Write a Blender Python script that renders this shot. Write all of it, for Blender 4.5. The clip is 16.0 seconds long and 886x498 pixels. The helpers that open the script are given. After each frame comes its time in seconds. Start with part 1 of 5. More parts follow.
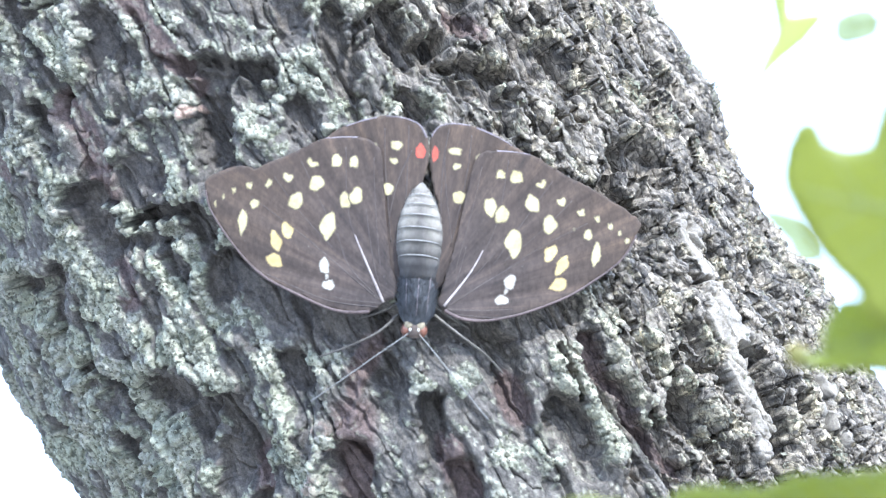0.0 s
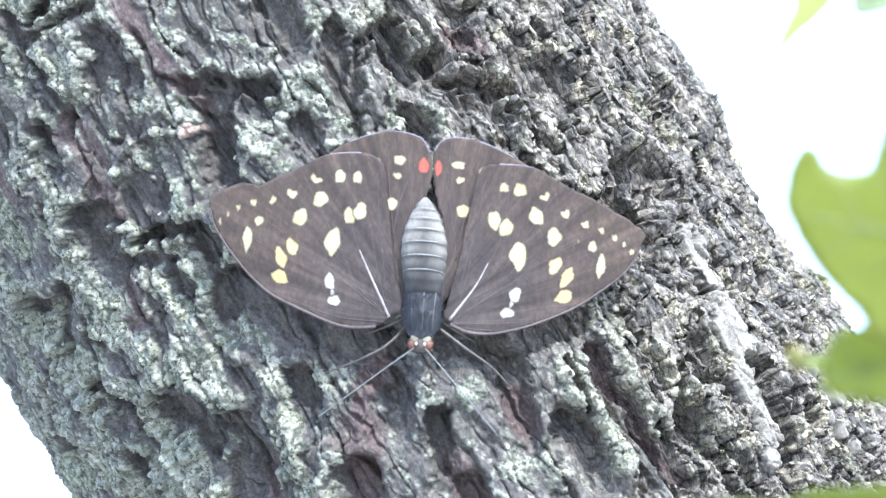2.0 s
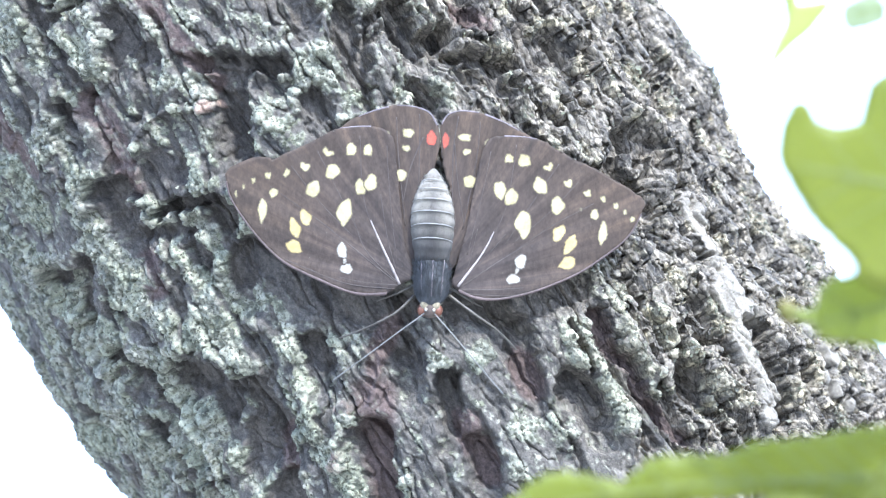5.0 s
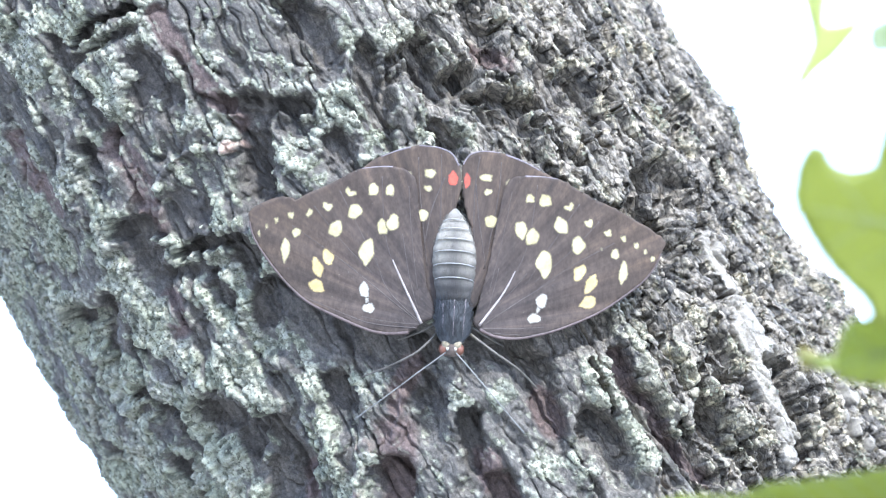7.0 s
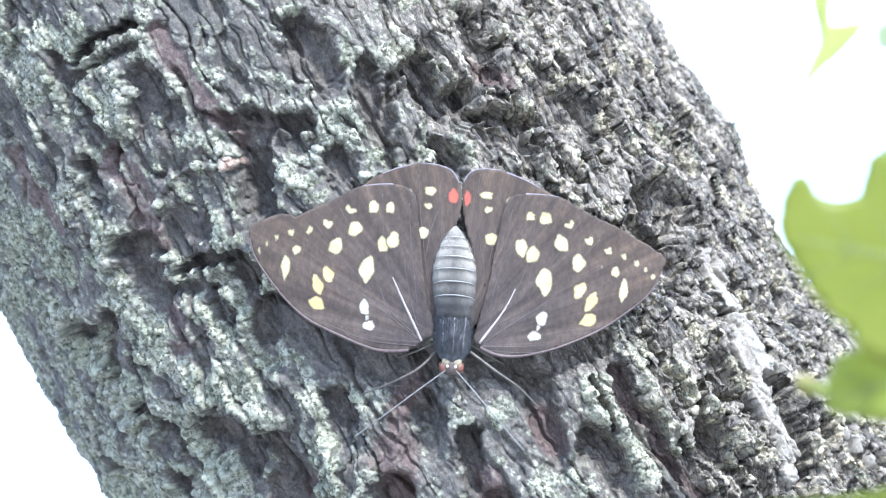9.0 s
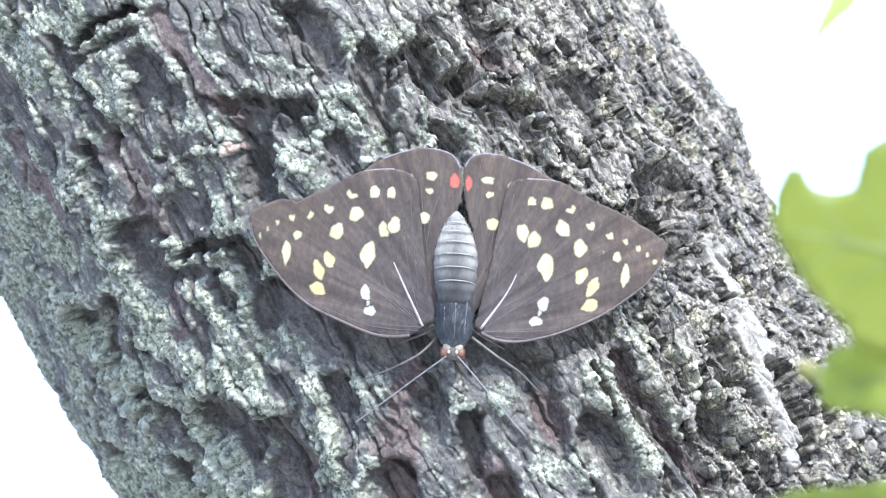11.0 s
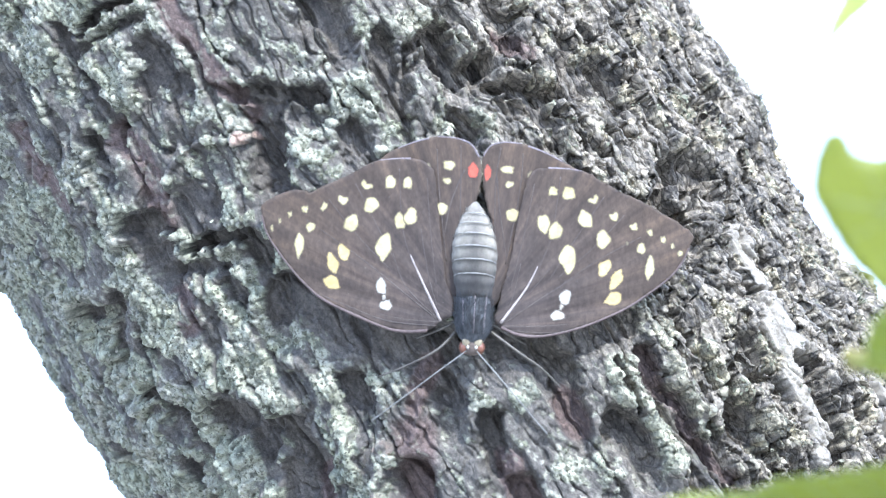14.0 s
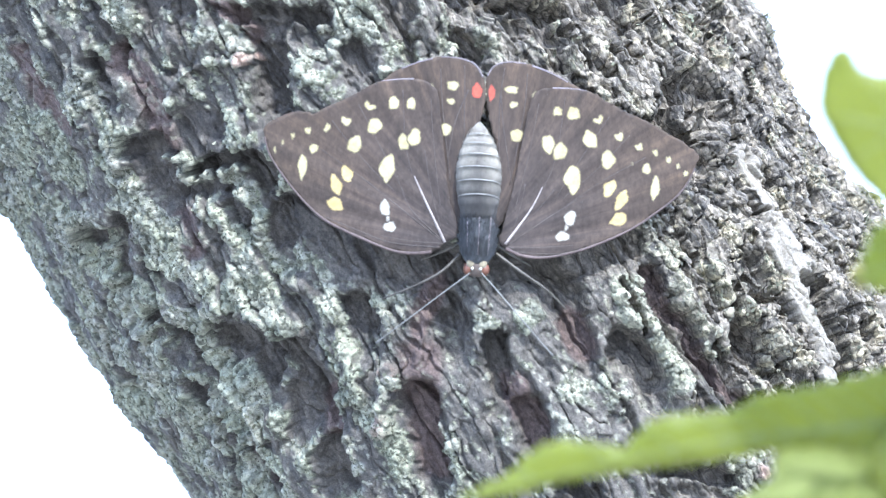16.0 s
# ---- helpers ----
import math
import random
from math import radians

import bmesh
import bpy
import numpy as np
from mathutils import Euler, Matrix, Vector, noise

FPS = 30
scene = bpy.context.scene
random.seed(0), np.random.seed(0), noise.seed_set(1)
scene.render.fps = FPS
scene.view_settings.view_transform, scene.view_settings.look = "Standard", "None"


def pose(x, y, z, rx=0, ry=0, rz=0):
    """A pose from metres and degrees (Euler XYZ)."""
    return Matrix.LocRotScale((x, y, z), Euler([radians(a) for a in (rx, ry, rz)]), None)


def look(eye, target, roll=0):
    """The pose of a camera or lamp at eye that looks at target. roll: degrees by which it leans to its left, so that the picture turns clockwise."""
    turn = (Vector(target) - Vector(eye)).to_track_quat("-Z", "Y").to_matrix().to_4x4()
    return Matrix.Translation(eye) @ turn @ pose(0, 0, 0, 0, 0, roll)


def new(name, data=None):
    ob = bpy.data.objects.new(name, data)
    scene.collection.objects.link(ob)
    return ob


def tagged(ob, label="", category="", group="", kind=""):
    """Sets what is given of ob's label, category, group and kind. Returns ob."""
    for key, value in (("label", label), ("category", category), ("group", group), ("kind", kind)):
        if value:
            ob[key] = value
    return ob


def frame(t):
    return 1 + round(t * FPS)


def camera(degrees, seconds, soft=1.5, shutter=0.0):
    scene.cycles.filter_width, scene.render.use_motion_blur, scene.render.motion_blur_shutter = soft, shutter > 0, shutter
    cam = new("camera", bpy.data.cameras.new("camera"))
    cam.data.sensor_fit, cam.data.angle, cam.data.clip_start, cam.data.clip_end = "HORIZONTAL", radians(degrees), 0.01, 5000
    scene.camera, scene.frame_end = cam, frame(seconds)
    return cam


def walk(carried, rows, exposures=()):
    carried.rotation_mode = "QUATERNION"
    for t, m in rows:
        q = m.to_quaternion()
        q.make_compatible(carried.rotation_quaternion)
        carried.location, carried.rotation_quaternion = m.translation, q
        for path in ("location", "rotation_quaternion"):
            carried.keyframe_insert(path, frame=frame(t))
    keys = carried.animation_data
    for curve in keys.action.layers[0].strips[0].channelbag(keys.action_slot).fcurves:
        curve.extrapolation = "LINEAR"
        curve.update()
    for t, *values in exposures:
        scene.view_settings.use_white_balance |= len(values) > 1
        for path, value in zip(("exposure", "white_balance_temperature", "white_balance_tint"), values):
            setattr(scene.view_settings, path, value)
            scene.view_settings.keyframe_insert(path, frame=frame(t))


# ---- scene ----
# Frame of the trunk face: x to the right, y up along the face, z out of the bark, in millimetres once scaled.
FACE = pose(0, 0, 1.75, 110)
MM = 0.001

cam = camera(20, 16.0, 1.2)
cam.data.dof.use_dof = True
cam.data.dof.focus_distance = 0.612
cam.data.dof.aperture_fstop = 19
walk(cam, [
    (0, pose(-0.00077, -0.54609, 1.55560, 109.913, -1.319, -0.917)),
    (0.5, pose(0.00073, -0.54553, 1.55516, 110.376, -1.230, -0.699)),
    (1, pose(0.00096, -0.54680, 1.55622, 110.050, -1.074, -0.600)),
    (1.5, pose(0.00098, -0.54695, 1.55726, 110.042, -0.827, -0.471)),
    (2, pose(0.00187, -0.54639, 1.55319, 110.439, -0.606, -0.267)),
    (2.5, pose(-0.00002, -0.54683, 1.55469, 109.510, -0.390, -0.344)),
    (3, pose(-0.00070, -0.54689, 1.55431, 109.749, -0.202, -0.315)),
    (5.5, pose(0.00000, -0.57078, 1.54225, 110.000, -0.000, 0.000)),
    (6, pose(0.00001, -0.57157, 1.54360, 110.154, -0.119, 0.201)),
    (6.5, pose(-0.00022, -0.57108, 1.54417, 110.393, -0.181, 0.317)),
    (7, pose(-0.00023, -0.57204, 1.54483, 110.532, -0.259, 0.364)),
    (7.5, pose(0.00070, -0.57246, 1.54669, 110.568, -0.356, 0.425)),
    (8, pose(0.00077, -0.57303, 1.54843, 110.579, -0.395, 0.423)),
    (10.5, pose(-0.00030, -0.57250, 1.54737, 110.656, -0.330, 0.350)),
    (11, pose(0.00053, -0.57187, 1.54882, 110.246, -0.383, 0.432)),
    (11.5, pose(0.00111, -0.56972, 1.55045, 109.785, -0.381, 0.535)),
    (12, pose(-0.00047, -0.56556, 1.55036, 109.410, -0.288, 0.482)),
    (12.5, pose(-0.00002, -0.56150, 1.54916, 108.980, -0.329, 0.588)),
    (13, pose(-0.00279, -0.55771, 1.54861, 108.447, -0.286, 0.408)),
    (13.5, pose(-0.00115, -0.55492, 1.55225, 110.366, -0.214, 0.693)),
    (14, pose(-0.00230, -0.55183, 1.55292, 110.363, -0.193, 0.670)),
    (14.5, pose(-0.00254, -0.54881, 1.55339, 109.884, -0.163, 0.729)),
    (15, pose(-0.00191, -0.54947, 1.55556, 109.415, -0.145, 0.823)),
    (15.5, pose(-0.00106, -0.54859, 1.55350, 108.936, -0.103, 0.930)),
    (16, pose(-0.00190, -0.54827, 1.55282, 108.694, -0.012, 0.882)),
], [(0, 1.56, 5180, 10), (16, 1.56, 5180, 10)])

# ---- light ----
SUN_DIR = (FACE.to_3x3() @ Vector((0.27, 0.82, 0.50))).normalized()
world = bpy.data.worlds.new("sky")
scene.world = world
world.use_nodes = True
wn = world.node_tree
sky = wn.nodes.new("ShaderNodeTexSky")
sky.sky_type = "NISHITA"
sky.sun_disc = False
sky.sun_elevation = math.asin(SUN_DIR.z)
sky.sun_rotation = math.atan2(SUN_DIR.x, SUN_DIR.y)
sky.air_density, sky.dust_density, sky.ozone_density = 1.0, 4.0, 1.0
wn.nodes["Background"].inputs["Strength"].default_value = 0.15
cloud = wn.nodes.new("ShaderNodeMix")
cloud.data_type = "RGBA"
cloud.inputs[0].default_value = 0.75
cloud.inputs[7].default_value = (8.3, 9.6, 12.4, 1)
wn.links.new(sky.outputs[0], cloud.inputs[6])
wn.links.new(cloud.outputs[2], wn.nodes["Background"].inputs["Color"])
sun = new("sun", bpy.data.lights.new("sun", "SUN"))
sun.data.energy, sun.data.angle, sun.data.color = 3.35, radians(4), (1.0, 0.90, 0.75)
sun.matrix_world = look(SUN_DIR * 10, (0, 0, 0))


# ---- materials ----
def material(name, rough=0.7, spec=0.5):
    m = bpy.data.materials.new(name)
    m.use_nodes = True
    b = m.node_tree.nodes["Principled BSDF"]
    b.inputs["Roughness"].default_value = rough
    b.inputs["Specular IOR Level"].default_value = spec
    return m, m.node_tree, b


def node(nt, kind, **inputs):
    n = nt.nodes.new(kind)
    for k, v in inputs.items():
        n.inputs[k.replace("_", " ")].default_value = v
    return n


def coords(nt, scale=(1, 1, 1)):
    tc = nt.nodes.new("ShaderNodeTexCoord")
    mp = nt.nodes.new("ShaderNodeMapping")
    mp.inputs["Scale"].default_value = scale
    nt.links.new(tc.outputs["Object"], mp.inputs["Vector"])
    return mp.outputs[0]


def noise_tex(nt, vec, scale, detail=4.0, rough=0.6):
    n = nt.nodes.new("ShaderNodeTexNoise")
    n.inputs["Scale"].default_value, n.inputs["Detail"].default_value, n.inputs["Roughness"].default_value = scale, detail, rough
    nt.links.new(vec, n.inputs["Vector"])
    return n.outputs["Fac"]


def ramp(nt, fac, *stops):
    r = nt.nodes.new("ShaderNodeValToRGB")
    while len(r.color_ramp.elements) < len(stops):
        r.color_ramp.elements.new(0.5)
    for e, (p, c) in zip(r.color_ramp.elements, stops):
        e.position, e.color = p, (*c, 1)
    nt.links.new(fac, r.inputs[0])
    return r.outputs[0]


def mix(nt, fac, a, b):
    m = nt.nodes.new("ShaderNodeMix")
    m.data_type = "RGBA"
    for sock, v in ((m.inputs[0], fac), (m.inputs[6], a), (m.inputs[7], b)):
        if isinstance(v, (int, float)):
            sock.default_value = v
        elif isinstance(v, tuple):
            sock.default_value = (*v, 1)
        else:
            nt.links.new(v, sock)
    return m.outputs[2]


def bumped(nt, bsdf, fac, strength, distance):
    b = nt.nodes.new("ShaderNodeBump")
    b.inputs["Strength"].default_value, b.inputs["Distance"].default_value = strength, distance
    nt.links.new(fac, b.inputs["Height"])
    nt.links.new(b.outputs[0], bsdf.inputs["Normal"])


def attribute(nt, name):
    a = nt.nodes.new("ShaderNodeAttribute")
    a.attribute_name = name
    return a.outputs["Fac"]


def times(nt, a, b, fac=1.0):
    m = nt.nodes.new("ShaderNodeMix")
    m.data_type, m.blend_type = "RGBA", "MULTIPLY"
    for sock, v in ((m.inputs[0], fac), (m.inputs[6], a), (m.inputs[7], b)):
        if isinstance(v, (int, float)):
            sock.default_value = v
        else:
            nt.links.new(v, sock)
    return m.outputs[2]


def calc(nt, op, a, b):
    m = nt.nodes.new("ShaderNodeMath")
    m.operation = op
    for sock, v in zip(m.inputs, (a, b)):
        if isinstance(v, (int, float)):
            sock.default_value = v
        else:
            nt.links.new(v, sock)
    return m.outputs[0]


def flake_tex(nt, width, length, warp):
    """Flakes of bark of that size in mm, long along the trunk: the distance to a flake's rim, and its own random value."""
    at = nt.nodes.new("ShaderNodeAttribute")
    at.attribute_name = "bark_place"
    wob = nt.nodes.new("ShaderNodeTexNoise")
    wob.inputs["Scale"].default_value, wob.inputs["Detail"].default_value = 0.9 / width, 3
    nt.links.new(at.outputs["Vector"], wob.inputs["Vector"])
    push = nt.nodes.new("ShaderNodeVectorMath")
    push.operation = "MULTIPLY_ADD"
    push.inputs[1].default_value = (warp, warp * 1.6, warp)
    nt.links.new(wob.outputs["Color"], push.inputs[0])
    nt.links.new(at.outputs["Vector"], push.inputs[2])
    size = nt.nodes.new("ShaderNodeVectorMath")
    size.operation = "MULTIPLY"
    size.inputs[1].default_value = (1 / width, 1 / length, 1 / width)
    nt.links.new(push.outputs[0], size.inputs[0])
    outs = []
    for feature, out in (("DISTANCE_TO_EDGE", "Distance"), ("F1", "Color")):
        vo = nt.nodes.new("ShaderNodeTexVoronoi")
        vo.voronoi_dimensions, vo.feature = "3D", feature
        vo.inputs["Scale"].default_value = 1.0
        nt.links.new(size.outputs[0], vo.inputs["Vector"])
        outs.append(vo.outputs[out])
    sep = nt.nodes.new("ShaderNodeSeparateColor")
    nt.links.new(outs[1], sep.inputs[0])
    return outs[0], sep.outputs[0]


def bark_material():
    m, nt, b = material("bark", 0.8, 0.18)
    v = coords(nt)
    grain = noise_tex(nt, v, 900, 5, 0.7)
    patch = noise_tex(nt, v, 90, 4, 0.6)
    fine = noise_tex(nt, v, 2600, 3, 0.7)
    wood = ramp(nt, grain, (0.3, (0.036, 0.034, 0.033)), (0.7, (0.088, 0.084, 0.078)))
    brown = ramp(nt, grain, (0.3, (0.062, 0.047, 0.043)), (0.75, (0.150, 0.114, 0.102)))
    crust = ramp(nt, attribute(nt, "fleck"), (0.0, (0.062, 0.064, 0.058)), (0.5, (0.110, 0.114, 0.100)), (1.0, (0.30, 0.302, 0.26)))
    green = ramp(nt, patch, (0.38, (1.03, 1.0, 0.95)), (0.60, (0.98, 1.0, 0.86)))
    # weathered plates, long along the trunk; their warm paleness partly paints sunlight on that side
    side = attribute(nt, "flaky")
    at = nt.nodes.new("ShaderNodeAttribute")
    at.attribute_name = "bark_place"
    long = nt.nodes.new("ShaderNodeVectorMath")
    long.operation = "MULTIPLY"
    long.inputs[1].default_value = (0.22, 0.055, 0.22)
    nt.links.new(at.outputs["Vector"], long.inputs[0])
    worn = ramp(nt, noise_tex(nt, long.outputs[0], 1.0, 5, 0.65), (0.36, (0, 0, 0)), (0.54, (1, 1, 1)))
    bleach_lit = ramp(nt, grain, (0.3, (0.118, 0.104, 0.086)), (0.7, (0.31, 0.278, 0.230)))
    wood = mix(nt, calc(nt, "MULTIPLY", worn, calc(nt, "MULTIPLY", side, 0.85)), wood, bleach_lit)
    wood = mix(nt, attribute(nt, "even"), wood, ramp(nt, grain, (0.3, (0.18, 0.162, 0.134)), (0.7, (0.31, 0.283, 0.238))))
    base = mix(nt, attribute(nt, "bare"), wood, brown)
    # crust warmed away from the mossy side, partly sunlight put into the colour
    crust = times(nt, crust, mix(nt, attribute(nt, "mossy"), (1.20, 1.06, 0.90), (1, 1, 1)))
    col = mix(nt, attribute(nt, "lichen"), base, times(nt, crust, green, attribute(nt, "mossy")))
    col = mix(nt, attribute(nt, "pale"), col, (0.34, 0.25, 0.20))
    col = times(nt, col, ramp(nt, fine, (0.36, (0.74, 0.74, 0.75)), (0.62, (1.12, 1.12, 1.10))))
    # long flakes with dark joints, strongest on the weathered side
    rim1, own1 = flake_tex(nt, 2.6, 7.0, 2.4)
    rim2, own2 = flake_tex(nt, 0.9, 2.1, 1.0)
    col = times(nt, col, ramp(nt, own1, (0.0, (0.75, 0.75, 0.75)), (1.0, (1.40, 1.39, 1.35))), side)
    col = times(nt, col, ramp(nt, own2, (0.0, (0.60, 0.60, 0.61)), (0.6, (1.05, 1.05, 1.04)), (1.0, (1.65, 1.63, 1.56))), side)
    col = times(nt, col, ramp(nt, rim1, (0.0, (0.30, 0.29, 0.29)), (0.07, (1, 1, 1))), side)
    nt.links.new(col, b.inputs["Base Color"])
    cut1 = calc(nt, "MINIMUM", calc(nt, "MULTIPLY", rim1, 8.0), 1.0)
    streaks = nt.nodes.new("ShaderNodeVectorMath")
    streaks.operation = "MULTIPLY"
    streaks.inputs[1].default_value = (2.6, 0.8, 2.6)
    nt.links.new(at.outputs["Vector"], streaks.inputs[0])
    fibre = noise_tex(nt, streaks.outputs[0], 1.0, 4, 0.7)
    relief = calc(nt, "ADD", calc(nt, "ADD", cut1, calc(nt, "MULTIPLY", own1, 0.6)), calc(nt, "ADD", calc(nt, "MULTIPLY", fibre, 2.0), calc(nt, "MULTIPLY", own2, 0.4)))
    relief = calc(nt, "ADD", calc(nt, "MULTIPLY", relief, side), calc(nt, "MULTIPLY", fine, 0.8))
    bumped(nt, b, relief, 0.5, 0.0006)
    return m


def mottled(name, dark, light, scale, rough=0.7, bump=0.0, stretch=(1, 1, 1), spec=0.4):
    m, nt, b = material(name, rough, spec)
    v = coords(nt, stretch)
    n1 = noise_tex(nt, v, scale, 5, 0.65)
    n2 = noise_tex(nt, v, scale * 0.13, 3, 0.5)
    a = nt.nodes.new("ShaderNodeMath")
    a.operation = "MULTIPLY_ADD"
    a.inputs[1].default_value = 0.6
    nt.links.new(n1, a.inputs[0])
    s = nt.nodes.new("ShaderNodeMath")
    s.operation = "MULTIPLY"
    s.inputs[1].default_value = 0.4
    nt.links.new(n2, s.inputs[0])
    nt.links.new(s.outputs[0], a.inputs[2])
    nt.links.new(ramp(nt, a.outputs[0], (0.36, dark), (0.64, light)), b.inputs["Base Color"])
    if bump:
        bumped(nt, b, n1, 0.5, bump)
    return m


def leaf_material(name, dark, light, glow):
    m = mottled(name, dark, light, 120, 0.45, 0.0004)
    nt = m.node_tree
    b = nt.nodes["Principled BSDF"]
    t = nt.nodes.new("ShaderNodeBsdfTranslucent")
    t.inputs["Color"].default_value = (*glow, 1)
    mx = nt.nodes.new("ShaderNodeMixShader")
    mx.inputs[0].default_value = 0.55
    nt.links.new(b.outputs[0], mx.inputs[1])
    nt.links.new(t.outputs[0], mx.inputs[2])
    nt.links.new(mx.outputs[0], nt.nodes["Material Output"].inputs["Surface"])
    return m


def lichen_material():
    m, nt, b = material("lichen", 0.8, 0.15)
    g = nt.nodes.new("ShaderNodeNewGeometry")
    v = coords(nt)
    each = ramp(nt, g.outputs["Random Per Island"], (0.0, (0.072, 0.072, 0.060)), (0.6, (0.134, 0.135, 0.110)), (1.0, (0.265, 0.265, 0.218)))
    green = ramp(nt, noise_tex(nt, v, 70, 3, 0.6), (0.40, (1.03, 1.0, 0.95)), (0.60, (0.98, 1.0, 0.85)))
    tint = nt.nodes.new("ShaderNodeMix")
    tint.data_type, tint.blend_type = "RGBA", "MULTIPLY"
    tint.inputs[0].default_value = 1.0
    nt.links.new(each, tint.inputs[6])
    nt.links.new(green, tint.inputs[7])
    nt.links.new(tint.outputs[2], b.inputs["Base Color"])
    bumped(nt, b, noise_tex(nt, v, 2500, 3, 0.6), 0.5, 0.0003)
    return m


BARK = bark_material()
LICHEN = lichen_material()


def wing_material(name, dark, light, scale, stretch):
    """Brown scales in rays from the wing's root, warmer towards the worn outer margin, with a few lost scales."""
    m = mottled(name, dark, light, scale, 0.75, 0.0002, stretch)
    nt = m.node_tree
    b = nt.nodes["Principled BSDF"]
    scales = b.inputs["Base Color"].links[0].from_socket
    a = nt.nodes.new("ShaderNodeAttribute")
    a.attribute_name = "ray_place"
    rays = ramp(nt, noise_tex(nt, a.outputs["Vector"], 1.0, 4, 0.65), (0.33, (0.66, 0.66, 0.69)), (0.52, (1.0, 1.0, 1.0)), (0.72, (1.55, 1.52, 1.48)))
    sep = nt.nodes.new("ShaderNodeSeparateXYZ")
    nt.links.new(a.outputs["Vector"], sep.inputs[0])
    far = ramp(nt, sep.outputs["Y"], (0.15, (0.92, 0.93, 1.0)), (0.95, (1.16, 1.06, 0.90)))
    col = times(nt, times(nt, scales, rays), far)
    lost = ramp(nt, noise_tex(nt, coords(nt), 700, 5, 0.75), (0.68, (0, 0, 0)), (0.76, (1, 1, 1)))
    nt.links.new(mix(nt, lost, col, (0.15, 0.135, 0.12)), b.inputs["Base Color"])
    return m


WING = wing_material("wing_scales", (0.026, 0.0195, 0.0155), (0.063, 0.0475, 0.038), 900, (1, 0.6, 1))
HINDWING = wing_material("hindwing_scales", (0.028, 0.0205, 0.0155), (0.067, 0.0495, 0.038), 850, (1, 0.5, 1))


def spot_material(name, dark, light):
    """Scales of one colour that thin out towards the spot's rim, where the brown wing shows between them."""
    m = mottled(name, dark, light, 900, 0.8)
    nt = m.node_tree
    b = nt.nodes["Principled BSDF"]
    full = b.inputs["Base Color"].links[0].from_socket
    thin = calc(nt, "ADD", attribute(nt, "rim"), calc(nt, "MULTIPLY", calc(nt, "SUBTRACT", noise_tex(nt, coords(nt), 2600, 3, 0.7), 0.5), 1.3))
    gone = ramp(nt, thin, (0.30, (0, 0, 0)), (0.95, (1, 1, 1)))
    nt.links.new(mix(nt, gone, full, (0.050, 0.038, 0.030)), b.inputs["Base Color"])
    return m


YELLOW = spot_material("yellow_scales", (0.30, 0.258, 0.118), (0.44, 0.388, 0.220))
AMBER = spot_material("amber_scales", (0.35, 0.262, 0.095), (0.46, 0.365, 0.165))
WHITE = spot_material("white_scales", (0.31, 0.29, 0.24), (0.45, 0.43, 0.375))
FADED = spot_material("faded_yellow_scales", (0.13, 0.11, 0.07), (0.28, 0.25, 0.15))
RED = spot_material("red_scales", (0.36, 0.055, 0.035), (0.52, 0.10, 0.06))
VEIN = mottled("vein", (0.10, 0.085, 0.09), (0.24, 0.21, 0.22), 800, 0.6)
WING_VEIN = mottled("wing_vein", (0.030, 0.023, 0.020), (0.070, 0.055, 0.048), 800, 0.6)
COSTA = mottled("wing_edge", (0.048, 0.034, 0.031), (0.105, 0.078, 0.072), 800, 0.6)
STREAK = mottled("pale_streak", (0.20, 0.172, 0.16), (0.38, 0.34, 0.32), 900, 0.7)


def graded(name, low, high, y0, y1):
    """Fur whose pigment runs from one colour to another along the body."""
    m = mottled(name, (0.72, 0.72, 0.72), (1.12, 1.12, 1.12), 1100, 0.85, 0.0002, (1, 0.5, 1))
    nt = m.node_tree
    b = nt.nodes["Principled BSDF"]
    fur = b.inputs["Base Color"].links[0].from_socket
    sep = nt.nodes.new("ShaderNodeSeparateXYZ")
    nt.links.new(coords(nt), sep.inputs[0])
    rng = nt.nodes.new("ShaderNodeMapRange")
    rng.inputs["From Min"].default_value, rng.inputs["From Max"].default_value = y0, y1
    nt.links.new(sep.outputs["Y"], rng.inputs["Value"])
    mul = nt.nodes.new("ShaderNodeMix")
    mul.data_type, mul.blend_type = "RGBA", "MULTIPLY"
    mul.inputs[0].default_value = 1.0
    nt.links.new(ramp(nt, rng.outputs[0], (0.0, low), (1.0, high)), mul.inputs[6])
    nt.links.new(fur, mul.inputs[7])
    # a dark stripe runs down the middle of the back
    off = calc(nt, "ABSOLUTE", calc(nt, "ADD", sep.outputs["X"], 0.0006), 0.0)
    back = ramp(nt, calc(nt, "MULTIPLY", off, 200.0), (0.10, (0.66, 0.66, 0.68)), (0.75, (1.35, 1.34, 1.30)))
    nt.links.new(times(nt, mul.outputs[2], back), b.inputs["Base Color"])
    return m


FUR = graded("abdomen_fur", (0.052, 0.049, 0.046), (0.25, 0.23, 0.19), 0.007, 0.024)
BAND = mottled("abdomen_band", (0.15, 0.15, 0.14), (0.31, 0.30, 0.28), 1300, 0.85, 0.0002)
THORAX = mottled("thorax_fur", (0.026, 0.028, 0.031), (0.090, 0.094, 0.100), 1300, 0.8, 0.0003, (1, 0.25, 1))
EYE = mottled("eye", (0.075, 0.028, 0.015), (0.145, 0.058, 0.031), 500, 0.4, 0.0, (1, 1, 1), 0.6)
PALP = mottled("palp_scales", (0.16, 0.135, 0.085), (0.36, 0.31, 0.21), 900, 0.8, 0.0002)
HEADFUR = mottled("head_fur", (0.04, 0.033, 0.030), (0.13, 0.10, 0.08), 1000, 0.8, 0.0002)
FEELER = mottled("antenna", (0.07, 0.07, 0.066), (0.17, 0.165, 0.15), 400, 0.5)
LEG = mottled("leg", (0.042, 0.038, 0.032), (0.11, 0.098, 0.080), 600, 0.6)
